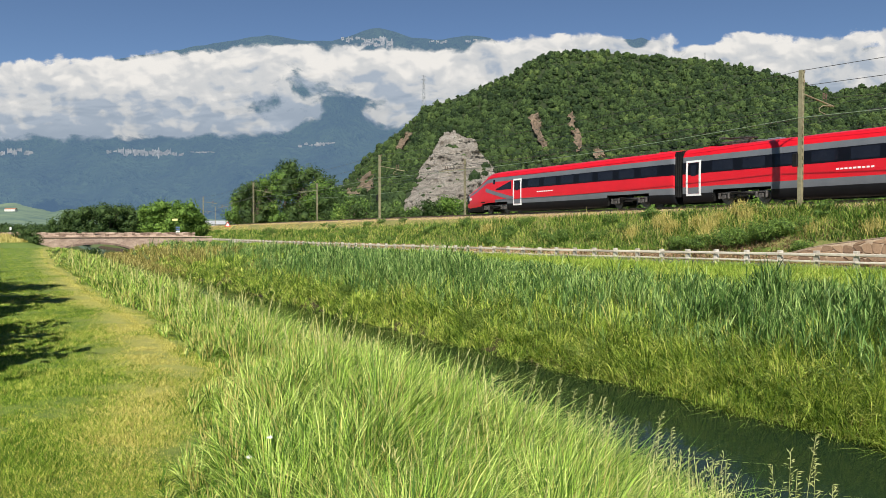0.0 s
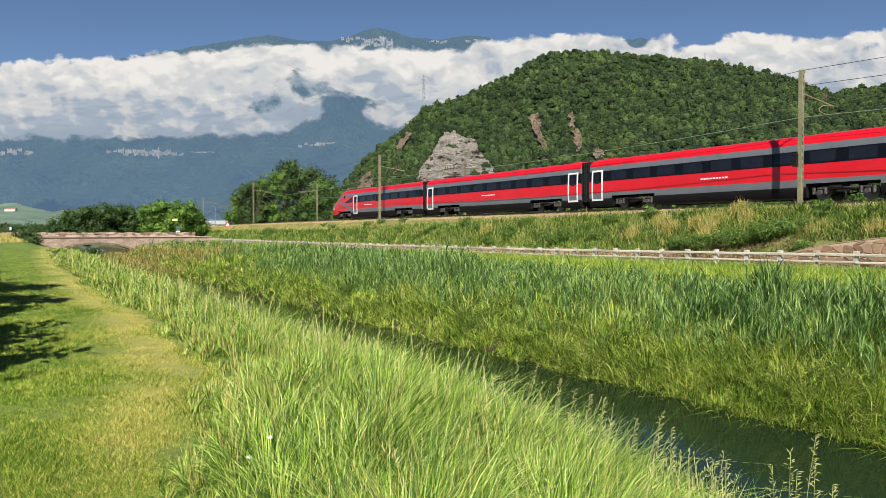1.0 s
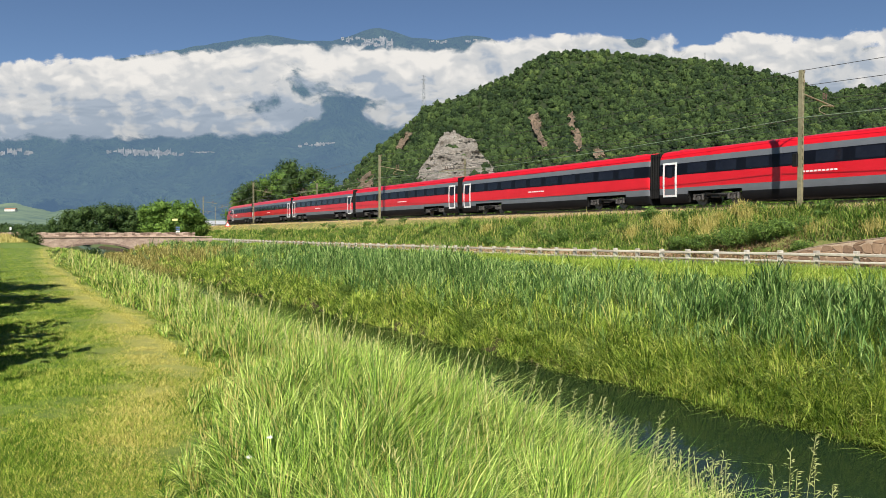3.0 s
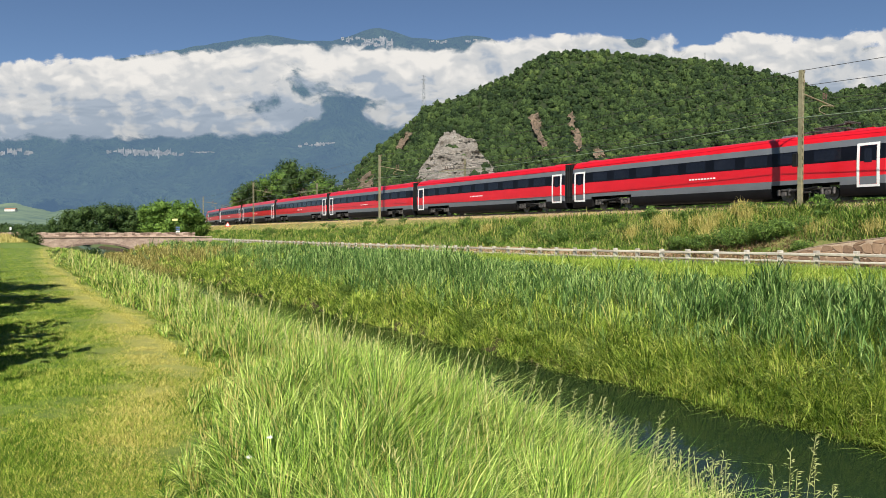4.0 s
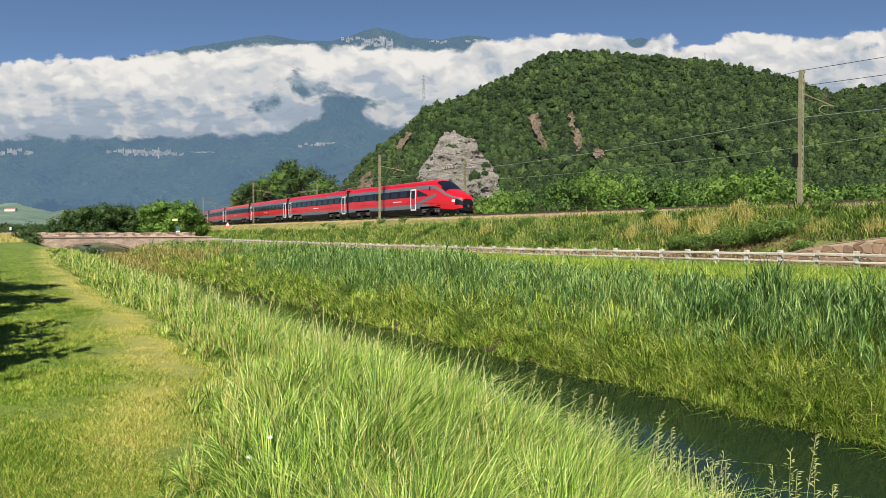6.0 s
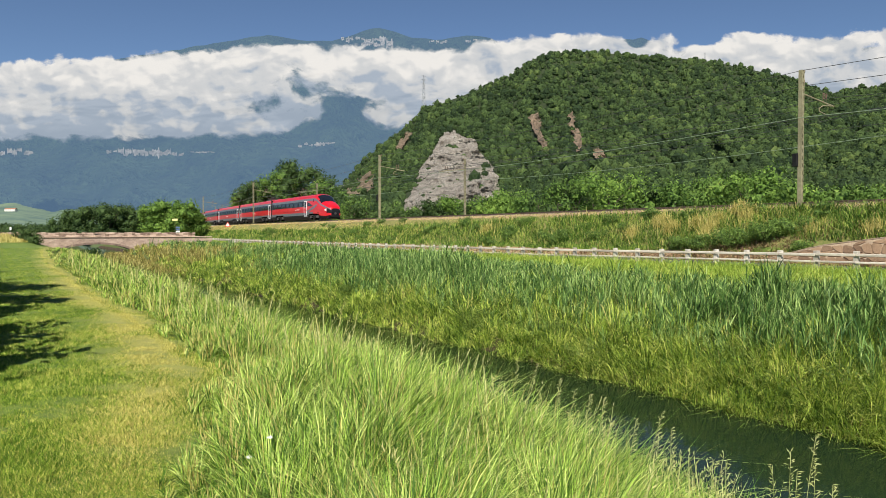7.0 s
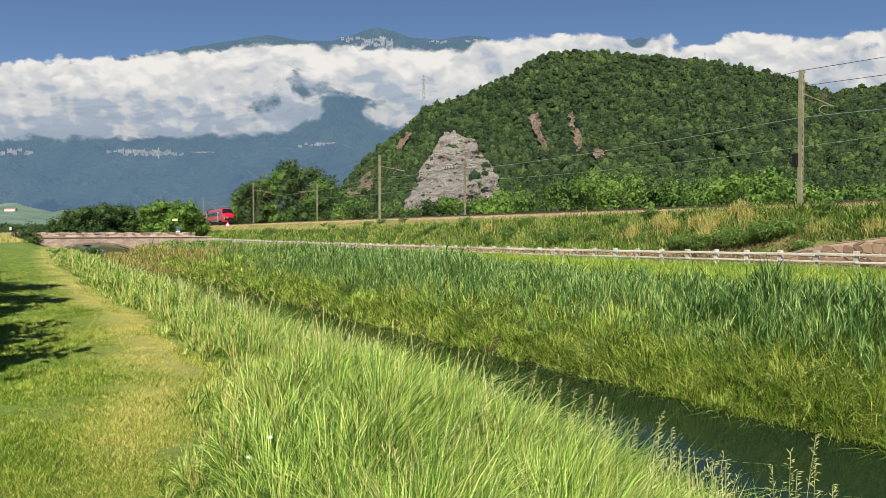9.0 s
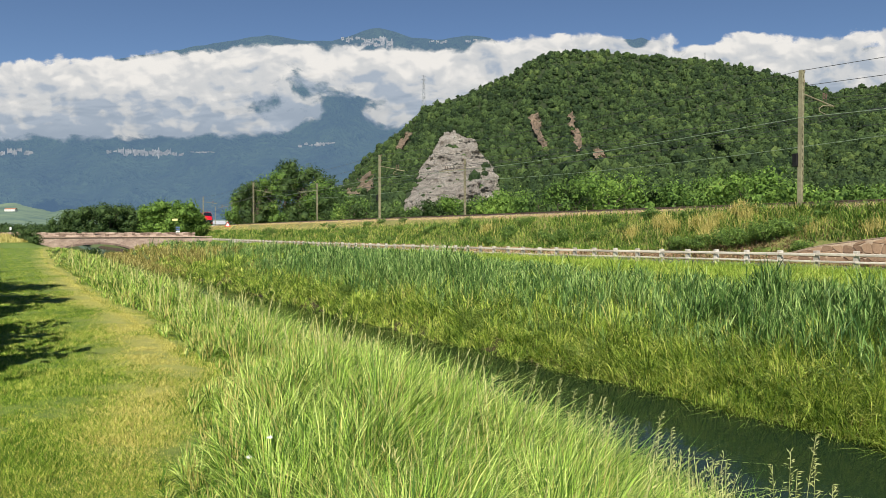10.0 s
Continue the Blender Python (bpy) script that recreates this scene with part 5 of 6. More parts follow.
def tree(kind, label, place, tall, wide, material, seed, lumps=22, per=90, leaf=0.22, low=0.15, category="tree"):
    """A tree or bush: tapered trunk and limbs, and a ragged crown of leaves in lumps of uneven size."""
    r = np.random.default_rng(seed)
    t = empty(kind, Matrix.Translation(place))
    bm = bmesh.new()
    th = tall * 0.62
    tube(bm, (0, 0, -0.3), (0.1 * wide * r.normal() * 0.2, 0, th), 0.028 * tall, 0.010 * tall, 8)
    cs, rs = [], []
    for i in range(lumps):
        a, k = r.uniform(0, 6.28), r.uniform(0, 1)
        z = tall * (low + (0.95 - low) * k)
        reach = wide / 2 * math.sin(math.pi * min(1, 0.22 + 0.75 * (1 - k) ** 0.9)) * r.uniform(0.35, 0.95)
        rad = wide * r.uniform(0.12, 0.24)
        c = (reach * math.cos(a), reach * math.sin(a), max(rad * 0.6, z - rad * 0.6))
        cs.append(c)
        rs.append(rad)
        if i % 3 == 0:
            z0 = min(th * 0.9, max(0.1, c[2] * 0.55))
            tube(bm, (0, 0, z0), c, 0.010 * tall, 0.003 * tall, 5)
    part("trunk", bm, M_BARK, t)
    v = leaf_quads(cs, rs, int(per * 0.7) if tall > 1.5 else per, leaf * (1.12 if tall > 1.5 else 1), seed)
    heart = bmesh.new()
    for p, rad in zip(cs, rs):
        rad *= {"shrub": 0.05, "bush": 0.55}.get(category, 1.0)
        bmesh.ops.create_icosphere(heart, subdivisions=1, radius=rad * 0.5, matrix=Matrix.Translation(p))
    tri = np.array([[tuple(q.co) for q in f.verts] for f in heart.faces]).reshape(-1, 3)
    heart.free()
    quads = np.arange(len(v)).reshape(-1, 4)
    faces = np.concatenate([quads[:, [0, 1, 2]], quads[:, [0, 2, 3]], len(v) + np.arange(len(tri)).reshape(-1, 3)])
    crown = new("crown", fast_mesh("crown", np.concatenate([v, tri]), faces, material))
    crown.parent = t
    return tagged(t, label, category)


def stand(px, depth, base=None):
    """A spot on the ground at that bearing (of 1568) and depth."""
    p = site((px - 784) / 1.243, 0, depth)
    y = p.y
    xs = np.linspace(-100, 300, 1601)
    w = xs + bend(xs, y)
    xp = float(np.interp(p.x, w, xs))
    return Vector((p.x, p.y, float(ground_z(xp, y)) if base is None else base))


def plant_trees():
    r = np.random.default_rng(31)
    # hedge of bushes and small trees behind the railway, by bearing, depth and the rise of their tops
    row = [(600, 128, 352), (622, 122, 344), (648, 118, 350), (690, 112, 362), (715, 110, 358), (742, 108, 366), (770, 104, 352), (800, 101, 345), (846, 98, 346), (872, 95, 338), (900, 93, 330),
           (928, 92, 345), (955, 90, 322), (985, 88, 318), (1015, 87, 305), (1048, 85, 312), (1078, 84, 298), (1105, 82, 300), (1135, 82, 315), (1165, 80, 318), (1195, 79, 308), (1228, 78, 304),
           (1255, 77, 316), (1288, 76, 300), (1322, 75, 288), (1350, 74, 300), (1378, 73, 318), (1405, 72, 322), (1438, 71, 330), (1468, 71, 326), (1500, 70, 334), (1530, 69, 330), (1565, 68, 322), (1600, 67, 320)]
    for i, (px, d, top) in enumerate(row):
        d += r.uniform(-2, 6) + 2
        p = stand(px, d)
        tall = 1.65 + (412.5 - top) / 1243 * d - p.z
        m = [M_LEAF_MID, M_LEAF_BRIGHT, M_LEAF_MID, M_LEAF_DARK][(i * 7 + i // 3) % 4] if px > 850 else [M_LEAF_DARK, M_LEAF_MID, M_LEAF_DARK][i % 3]
        if px in (1078, 1105, 1322, 1350, 800, 872):
            m = M_LEAF_BRIGHT
        tag = {M_LEAF_DARK: "dark green", M_LEAF_MID: "green", M_LEAF_BRIGHT: "bright green"}[m]
        tree("bush", tag + " leafy bush behind the railway tracks", p, tall, tall * r.uniform(0.95, 1.25), m, 100 + i, 30, 190, 0.19, 0.02, "bush")
    # taller trees by the line's far end
    for i, (px, d, top, w) in enumerate([(432, 178, 340, 9), (455, 172, 318, 11), (478, 175, 312, 11), (505, 170, 285, 12), (530, 168, 280, 13), (556, 168, 300, 12), (578, 165, 318, 10), (592, 150, 340, 9)]):
        p = stand(px, d, 1.0)
        tree("tree", "tall dark green broadleaf tree beside the railway", p, 1.65 + (412.5 - top) / 1243 * d - 1.0, w, M_LEAF_DARK if i % 3 else M_LEAF_MID, 200 + i, 44, 230, 0.25, 0.06)
    for i, (px, d, top, w) in enumerate([(276, 150, 358, 7), (300, 150, 350, 9), (326, 152, 352, 9), (344, 156, 366, 6)]):
        p = stand(px, d, 0.3)
        tree("tree", "rounded green tree beyond the stone bridge", p, 1.65 + (412.5 - top) / 1243 * d - 0.3, w, M_LEAF_BRIGHT, 230 + i, 40, 240, 0.2, 0.03)
    for i, (px, d, top, w) in enumerate([(112, 178, 382, 7), (140, 176, 366, 10), (165, 178, 362, 10), (196, 175, 355, 11), (212, 180, 362, 9), (234, 176, 368, 6), (254, 182, 386, 5), (60, 230, 394, 12), (30, 240, 397, 12), (0, 250, 396, 14), (-30, 250, 394, 14), (85, 220, 398, 10)]):
        p = stand(px, d, 0.3)
        tree("tree", "dark green tree beyond the stone bridge", p, 1.65 + (412.5 - top) / 1243 * d - 0.3, w, M_LEAF_DARK, 260 + i, 34, 170, 0.26, 0.03)
    # the trees whose shade lies on the lawn
    for i, (lat, d, tall) in enumerate([(-8.3, 4.6, 5.2), (-9.2, 7.0, 5.0), (-10.6, 10.0, 5.2), (-12.4, 12.6, 5.4), (-14.2, 15.4, 5.4), (-16.4, 18.0, 5.6), (-19.5, 21.5, 5.8), (-23.0, 25.5, 6.4)]):
        p = site(lat / d * 1000, 0, d)
        p.z = 0.1
        tree("tree", "green garden tree beside the mown lawn", p, tall, 5.2, M_LEAF_MID, 300 + i, 30, 150, 0.2, 0.12)
    # weeds and shrubs on the embankment and by the bridge
    for i, (px, xp, tall) in enumerate([(1290, 35.6, 1.2), (1320, 35.8, 1.0), (1352, 36.0, 1.1), (1385, 36.4, 0.9), (1408, 36.6, 1.0), (1240, 35.4, 0.8), (1205, 35.3, 0.8), (475, 36.2, 1.3), (1000, 36, 0.7), (900, 36, 0.7), (760, 36.5, 0.7)]):
        t = (px - 784) / 1243
        y = xp * (CT - t * ST) / (ST + t * CT)
        tree("shrub", "low dark green weed shrub on the embankment", Vector((xp + float(bend(xp, y)), y, float(ground_z(xp, y)))), tall, tall * 2.0, M_WEED, 330 + i, 18, 150, 0.055, 0.0, "shrub")
    rr = np.random.default_rng(77)
    for i in range(44):
        xp, y = rr.uniform(35.4, 38.2), 20 + 75 * rr.uniform() ** 1.3
        tree("shrub", "low green weed clump on the embankment", Vector((xp + float(bend(xp, y)), y, float(ground_z(xp, y)) - 0.05)), rr.uniform(0.35, 0.7), rr.uniform(0.9, 1.8), M_WEED, 400 + i, 12, 110, 0.05, 0.0, "shrub")
    for i in range(64):
        xp, y = rr.uniform(12.4, 15.5), 6 + 50 * rr.uniform() ** 1.5
        tree("shrub", "bright green leafy weed clump at the water edge", Vector((xp + float(bend(xp, y)), y, float(ground_z(xp, y)) - 0.05)), rr.uniform(0.4, 0.75), rr.uniform(0.8, 1.6), M_WATERWEED, 450 + i, 12, 80, 0.032, 0.0, "shrub")
    for i, (px, py, depth, w) in enumerate([(515, 862, 4.0, 0.5), (470, 880, 3.9, 0.4)]):
        p = site((px - 784) / 1.243, (412.5 - py) / 1.243, depth)
        tree("shrub", "dark broad-leaved weed among the meadow grass", Vector((p.x, p.y, p.z - 0.35)), 0.42, w, M_WEED, 390 + i, 12, 60, 0.03, 0.1, "shrub")
    for i, (px, depth, tall, w) in enumerate([(56, 100, 2.1, 3.6), (44, 101, 1.7, 3.0)]):
        tree("shrub", "dark green shrub against the bridge end", stand(px, depth), tall, w, M_LEAF_DARK, 370 + i, 20, 110, 0.15, 0.0, "shrub")
    for i, (x, y, tall, w) in enumerate([(10.2, 112, 1.5, 3.4), (12.0, 114, 1.3, 3.0)]):
        tree("shrub", "dark green shrub against the bridge end", Vector((x, y, float(ground_z(x, y)) - 0.2)), tall, w, M_LEAF_DARK, 350 + i, 18, 80, 0.16, 0.0, "shrub")


plant_trees()


# ---- bridge ----
M_PORPH = mat("pink_porphyry_stone", (0.17, 0.115, 0.09), (0.52, 0.40, 0.32), 0.6, 0.95, bump=0.9, fine=6, depth=0.08, third=(0.58, 0.48, 0.42), stretch=(1, 1, 2.2))
M_PORPH_PIECE = mat("pink_coping_stone", (0.15, 0.10, 0.075), (0.48, 0.36, 0.28), 0.8, 0.95, bump=0.7, fine=9, depth=0.05, objects=0.4)
M_ARCHSTONE = mat("dark_arch_stone", (0.10, 0.075, 0.06), (0.27, 0.19, 0.15), 1.0, 0.95, bump=0.6, fine=6, objects=0.3)


def arch_z(x):
    """The underside of the bridge's flat arch."""
    t = (x - 13.6) / 6.2
    return -2.35 + 2.2 * math.sqrt(max(0.0, 1 - t * t)) if abs(t) < 1 else -2.4


def build_bridge():
    br = empty("stone_bridge")
    y0, y1 = 120.0, 124.2
    xs = list(np.linspace(-6, 7.3, 9)) + list(np.linspace(7.42, 19.78, 33)) + list(np.linspace(19.9, 31, 8))
    bm = bmesh.new()
    rows = []
    for x in xs:
        lo = arch_z(x)
        top = 0.95 - 0.012 * max(0, x - 20)
        rows.append([bm.verts.new((x, y, z)) for y, z in ((y0, lo), (y0, top), (y1, top), (y1, lo))])
    for a, b in zip(rows, rows[1:]):
        for i in range(4):
            j = (i + 1) % 4
            bm.faces.new((a[i], b[i], b[j], a[j]))
    bm.faces.new(rows[0][::-1])
    bm.faces.new(rows[-1])
    bmesh.ops.recalc_face_normals(bm, faces=bm.faces)
    part("wall", bm, M_PORPH, br, "pinkish rubble stone spandrel wall with flat arch")
    # string course
    bm = bmesh.new()
    box(bm, 37.0, 0.3, 0.16, pose(12.5, y0 - 0.03, 0.98), 0.03)
    part("string_course", bm, M_PORPH_PIECE, br)
    # parapets of uneven blocks on both sides of the lane
    meshes = []
    for k in range(6):
        bm = bmesh.new()
        wd = 0.34 + 0.12 * k
        box(bm, wd, 0.42, 0.3 + 0.03 * (k % 3), None, 0.05)
        for v in bm.verts:
            v.co += Vector([0.05 * noise.noise(v.co * 3 + Vector((k * 7, i * 3, 0))) for i in range(3)])
        me = bpy.data.meshes.new("parapet_stone")
        bm.to_mesh(me)
        bm.free()
        me.materials.append(M_PORPH_PIECE)
        meshes.append((me, wd))
    r = random.Random(5)
    for yy, courses in ((y0 + 0.2, (0, 1)), (y1 - 0.2, (0, 1))):
        for row in courses:
            x = -2.0
            while x < 28:
                me, wd = meshes[r.randrange(6)]
                ob = new("parapet_stone", me)
                ob.parent = br
                ob.matrix_basis = pose(x + wd / 2, yy + r.uniform(-0.04, 0.04), 1.20 + 0.29 * row + r.uniform(-0.04, 0.04) * (1 + row), r.uniform(-3, 3), r.uniform(-5, 5), r.uniform(-4, 4))
                x += wd - 0.01
    # voussoirs
    prev = None
    n = 34
    for i in range(n):
        a0, a1 = math.pi * (0.07 + 0.86 * i / n), math.pi * (0.07 + 0.86 * (i + 1) / n)
        bm = bmesh.new()
        vs = []
        for a, rad in ((a0, 0.0), (a1 - 0.006, 0.0), (a1 - 0.006, 0.32), (a0, 0.32)):
            vs.append(bm.verts.new((13.6 + (6.2 + rad) * math.cos(a), y0 - 0.06, -2.35 + (2.2 + rad) * math.sin(a))))
        bm.faces.new(vs)
        out = bmesh.ops.extrude_face_region(bm, geom=bm.faces[:])
        bmesh.ops.translate(bm, vec=(0, 0.3, 0), verts=[g for g in out["geom"] if isinstance(g, bmesh.types.BMVert)])
        bmesh.ops.recalc_face_normals(bm, faces=bm.faces)
        part("arch_stone", bm, M_ARCHSTONE, br)
    bm = bmesh.new()
    box(bm, 37.0, 3.4, 0.1, pose(12.5, 122.1, 0.99))
    part("lane", bm, M_ASPHALT, br)
    tagged(br, "old pinkish stone arch bridge over the canal", "bridge")


build_bridge()

# ---- fence ----
M_POST = mat("weathered_grey_wood", (0.34, 0.31, 0.26), (0.58, 0.54, 0.47), 3.0, 0.9, bump=0.5, fine=8, objects=0.35, stretch=(1, 1, 0.3))
M_RAILWOOD = mat("pale_weathered_wood", (0.36, 0.32, 0.26), (0.62, 0.57, 0.48), 2.0, 0.9, bump=0.5, fine=8, objects=0.4, stretch=(1, 0.2, 1))


def build_fence():
    fc = empty("roadside_fence")
    step = 1.64
    bm = bmesh.new()
    box(bm, 0.2, 0.2, 1.35, pose(0, 0, 0.26), 0.02)
    post = part("post", bm, M_POST, fc)
    bm = bmesh.new()
    box(bm, 0.07, step - 0.02, 0.12, None, 0.02)
    top = part("top_rail", bm, M_RAILWOOD, fc)
    bm = bmesh.new()
    box(bm, 0.06, step - 0.02, 0.085, None, 0.015)
    low = part("lower_rail", bm, M_RAILWOOD, fc)
    r = random.Random(8)
    first = True
    y = 8.33
    while y < 136:
        x = 29.5 + float(bend(29.5, y))
        x2 = 29.5 + float(bend(29.5, y + step))
        a = -math.degrees(math.atan2(x2 - x, step))
        sag = float(np.interp(y, [14, 35, 60, 135], [-0.12, -0.3, -0.36, -0.36]))
        for src, dx, dy, dz in ((post, 0, 0, 0), (top, -0.135, step / 2, 0.77), (low, -0.13, step / 2, 0.47)):
            ob = src if first else new(src.name.split(".")[0], src.data)
            ob.parent = fc
            ob.matrix_basis = pose(x + dx + (x2 - x) * (0.5 if dy else 0), y + dy, dz + 0.09 + sag + r.uniform(-0.008, 0.008), r.uniform(-0.6, 0.6), r.uniform(-0.8, 0.8), a)
        first = False
        y += step
    tagged(fc, "long weathered wooden guard fence beside the lane", "fence")


build_fence()

# ---- stone pitching at the foot of the embankment ----
M_MORTAR = mat("pale_mortar", (0.24, 0.175, 0.115), (0.41, 0.32, 0.225), 2.0, 0.95, bump=0.5, fine=8)
M_PITCH = mat("reddish_pitching_stone", (0.13, 0.08, 0.048), (0.27, 0.18, 0.11), 1.2, 0.9, bump=0.7, fine=10, objects=0.4)


def build_pitching():
    w = empty("retaining_wall")

    def top(y):
        return float(np.interp(y, [-20, 12, 16, 19.5, 22.4], [1.85, 1.7, 1.45, 0.95, 0.1]))

    def on_face(y, s):
        """A point of the sloping face at height s."""
        return Vector((34.25 + 0.75 * s, y, 0.02 + s))

    bm = bmesh.new()
    ys = np.arange(2, 22.3, 0.75)
    rows = [[bm.verts.new(on_face(y, 0)), bm.verts.new(on_face(y, top(y))), bm.verts.new(on_face(y, top(y)) + Vector((0.35, 0, 0.0))), bm.verts.new(on_face(y, 0) + Vector((1.9, 0, 0)))] for y in ys]
    for a, b in zip(rows, rows[1:]):
        for i in range(3):
            bm.faces.new((a[i], a[i + 1], b[i + 1], b[i]))
    part("mortar_bed", bm, M_MORTAR, w)
    bm = bmesh.new()
    for y0, y1 in zip(ys, ys[1:]):
        p, q = on_face(y0, top(y0) + 0.04), on_face(y1, top(y1) + 0.04)
        m = Matrix.Translation((p + q) / 2 + Vector((0.12, 0, 0))) @ (q - p).to_track_quat("Y", "Z").to_matrix().to_4x4()
        box(bm, 0.3, (q - p).length, 0.05, m, 0.01)
    part("coping", bm, M_MORTAR, w)
    r = random.Random(3)
    n = Vector((-1, 0, 0.75)).normalized()
    sp = 0.46
    pts = {}
    rowsn = 6
    cols = int(12.6 / sp)
    for i in range(cols + 1):
        for j in range(rowsn + 1):
            off = sp / 2 if j % 2 else 0
            pts[(i, j)] = (9 + i * sp + off + r.uniform(-0.2, 0.2), 0.03 + j * 0.34 + (r.uniform(-0.15, 0.15) if j else 0))
    for i in range(cols):
        for j in range(rowsn):
            q = [pts[(i, j)], pts[(i + 1, j)], pts[(i + 1, j + 1)], pts[(i, j + 1)]]
            lim = [top(p[0]) - 0.05 for p in q]
            if q[0][1] > lim[0] - 0.15:
                continue
            q = [(p[0], min(p[1], l)) for p, l in zip(q, lim)]
            cy, cs = sum(p[0] for p in q) / 4, sum(p[1] for p in q) / 4
            ring = []
            for k in range(4):
                (ya, sa), (yb, sb) = q[k], q[(k + 1) % 4]
                for t in (0.16, 0.84):
                    ring.append((ya + (yb - ya) * t, sa + (sb - sa) * t))
            bm = bmesh.new()
            lo = [bm.verts.new(on_face(cy + (a - cy) * 0.96, cs + (b - cs) * 0.96)) for a, b in ring]
            hi = [bm.verts.new(on_face(cy + (a - cy) * 0.9, cs + (b - cs) * 0.9) + n * r.uniform(0.03, 0.06)) for a, b in ring]
            for k in range(8):
                bm.faces.new((lo[k], lo[(k + 1) % 8], hi[(k + 1) % 8], hi[k]))
            bm.faces.new(hi)
            bmesh.ops.recalc_face_normals(bm, faces=bm.faces)
            part("stone", bm, M_PITCH, w)
    tagged(w, "reddish polygonal stone retaining wall with pale joints", "retaining wall")


build_pitching()

# ---- catenary masts and wires ----
M_MAST = mat("greenish_mast_paint", (0.15, 0.14, 0.08), (0.30, 0.275, 0.17), 2.0, 0.7, bump=0.2, fine=9, third=(0.26, 0.15, 0.08))
M_CABLE = mat("green_cable", (0.14, 0.2, 0.13), (0.24, 0.3, 0.2), 3.0, 0.6, bump=0.0)
M_LATTICE = mat("galvanised_lattice", (0.22, 0.24, 0.26), (0.36, 0.38, 0.40), 3.0, 0.6, metal=0.3, bump=0.0)
M_WIRE = mat("dark_wire", (0.04, 0.045, 0.045), (0.09, 0.095, 0.09), 3.0, 0.5, metal=0.5, bump=0.0)
M_INSUL = mat("brown_insulator", (0.10, 0.06, 0.045), (0.2, 0.14, 0.11), 3.0, 0.25, bump=0.0)


def build_mast(label, tall, reach, cabinet=False):
    """A mast of two steel channels joined by plates, with a bracket arm towards +x."""
    m = empty("catenary_mast")
    s = 1 if reach > 0 else -1
    for k in (-1, 1):
        bm = bmesh.new()
        box(bm, 0.21, 0.03, tall, pose(0, k * 0.095, tall / 2 - 0.3))
        for e in (-1, 1):
            box(bm, 0.025, 0.06, tall, pose(e * 0.105, k * 0.075, tall / 2 - 0.3))
        part("channel", bm, M_MAST, m).matrix_basis = pose(0, 0, 0, 0, 0, 90)
    bm = bmesh.new()
    box(bm, 0.19, 0.17, 0.012, None)
    box(bm, 0.012, 0.17, 0.2, pose(0.095, 0, 0))
    box(bm, 0.012, 0.17, 0.2, pose(-0.095, 0, 0))
    first = part("batten_plate", bm, M_MAST, m)
    zs = np.arange(0.4, tall - 0.3, 0.42)
    first.matrix_basis = pose(0, 0, zs[0], 0, 0, 90)
    for z in zs[1:]:
        o = new("batten_plate", first.data)
        o.parent = m
        o.matrix_basis = pose(0, 0, z, 0, 0, 90)
    bm = bmesh.new()
    za = tall - 1.75
    tube(bm, (0, 0, za + 0.15), (reach, 0, za - 0.28), 0.045, None, 8)
    part("bracket_arm", bm, M_MAST, m)
    for dx in (0.68, 0.76):
        bm = bmesh.new()
        tube(bm, (reach * dx, 0, za - 0.2), (reach * dx, 0, za + 0.42), 0.02, None, 6)
        for k in range(5):
            tube(bm, (reach * dx, 0, za + 0.06 + k * 0.07), (reach * dx, 0, za + 0.10 + k * 0.07), 0.07, 0.045, 10)
        part("insulator", bm, M_INSUL, m)
    bm = bmesh.new()
    pts = [(reach * 0.92, 0, za - 0.28), (reach * 0.66, 0, za - 0.34), (reach * 0.54, 0, za - 0.55), (reach * 0.56, 0, za - 0.72), (reach * 0.75, 0, za - 0.82)]
    for p, q in zip(pts, pts[1:]):
        tube(bm, p, q, 0.03, None, 6)
    part("registration_arm", bm, M_MAST, m)
    bm = bmesh.new()
    for z in (tall - 0.35, tall - 0.95):
        tube(bm, (-0.1 * s, 0, z), (0.28 * s, 0, z + 0.03), 0.035, None, 6)
        for k in range(3):
            tube(bm, (0.28 * s, 0, z - 0.05 + k * 0.06), (0.28 * s, 0, z - 0.01 + k * 0.06), 0.06, 0.04, 8)
    part("feeder_insulator", bm, M_INSUL, m)
    if cabinet:
        bm = bmesh.new()
        box(bm, 0.16, 0.3, 0.75, pose(-0.2, 0.2, 2.6), 0.03)
        part("switch_box", bm, M_RUBBER, m, "dark grey switch box")
    return tagged(m, label, "catenary mast", group="catenary masts")


NEAR_X, FAR_X = 38.9, 50.0
NEAR_Y = [-27, 22.8, 74.6, 128, 185, 245]
FAR_Y = [-27, 21.6, 72.8, 124, 210, 260]
near_mast = build_mast("greenish steel twin-channel catenary mast beside near track", 8.0, 3.4, True)
far_mast = build_mast("greenish steel twin-channel catenary mast beyond the tracks", 8.0, -3.8)
for src, x0, ys in ((near_mast, NEAR_X, NEAR_Y), (far_mast, FAR_X, FAR_Y)):
    for i, y in enumerate(ys):
        a = on_track(y)[1]
        m = pose(x0 + float(bend(x0, y)), y, 3.2, 0, 0, -a)
        if i == 1:
            src.matrix_basis = m
        else:
            copy_thing(src, m)


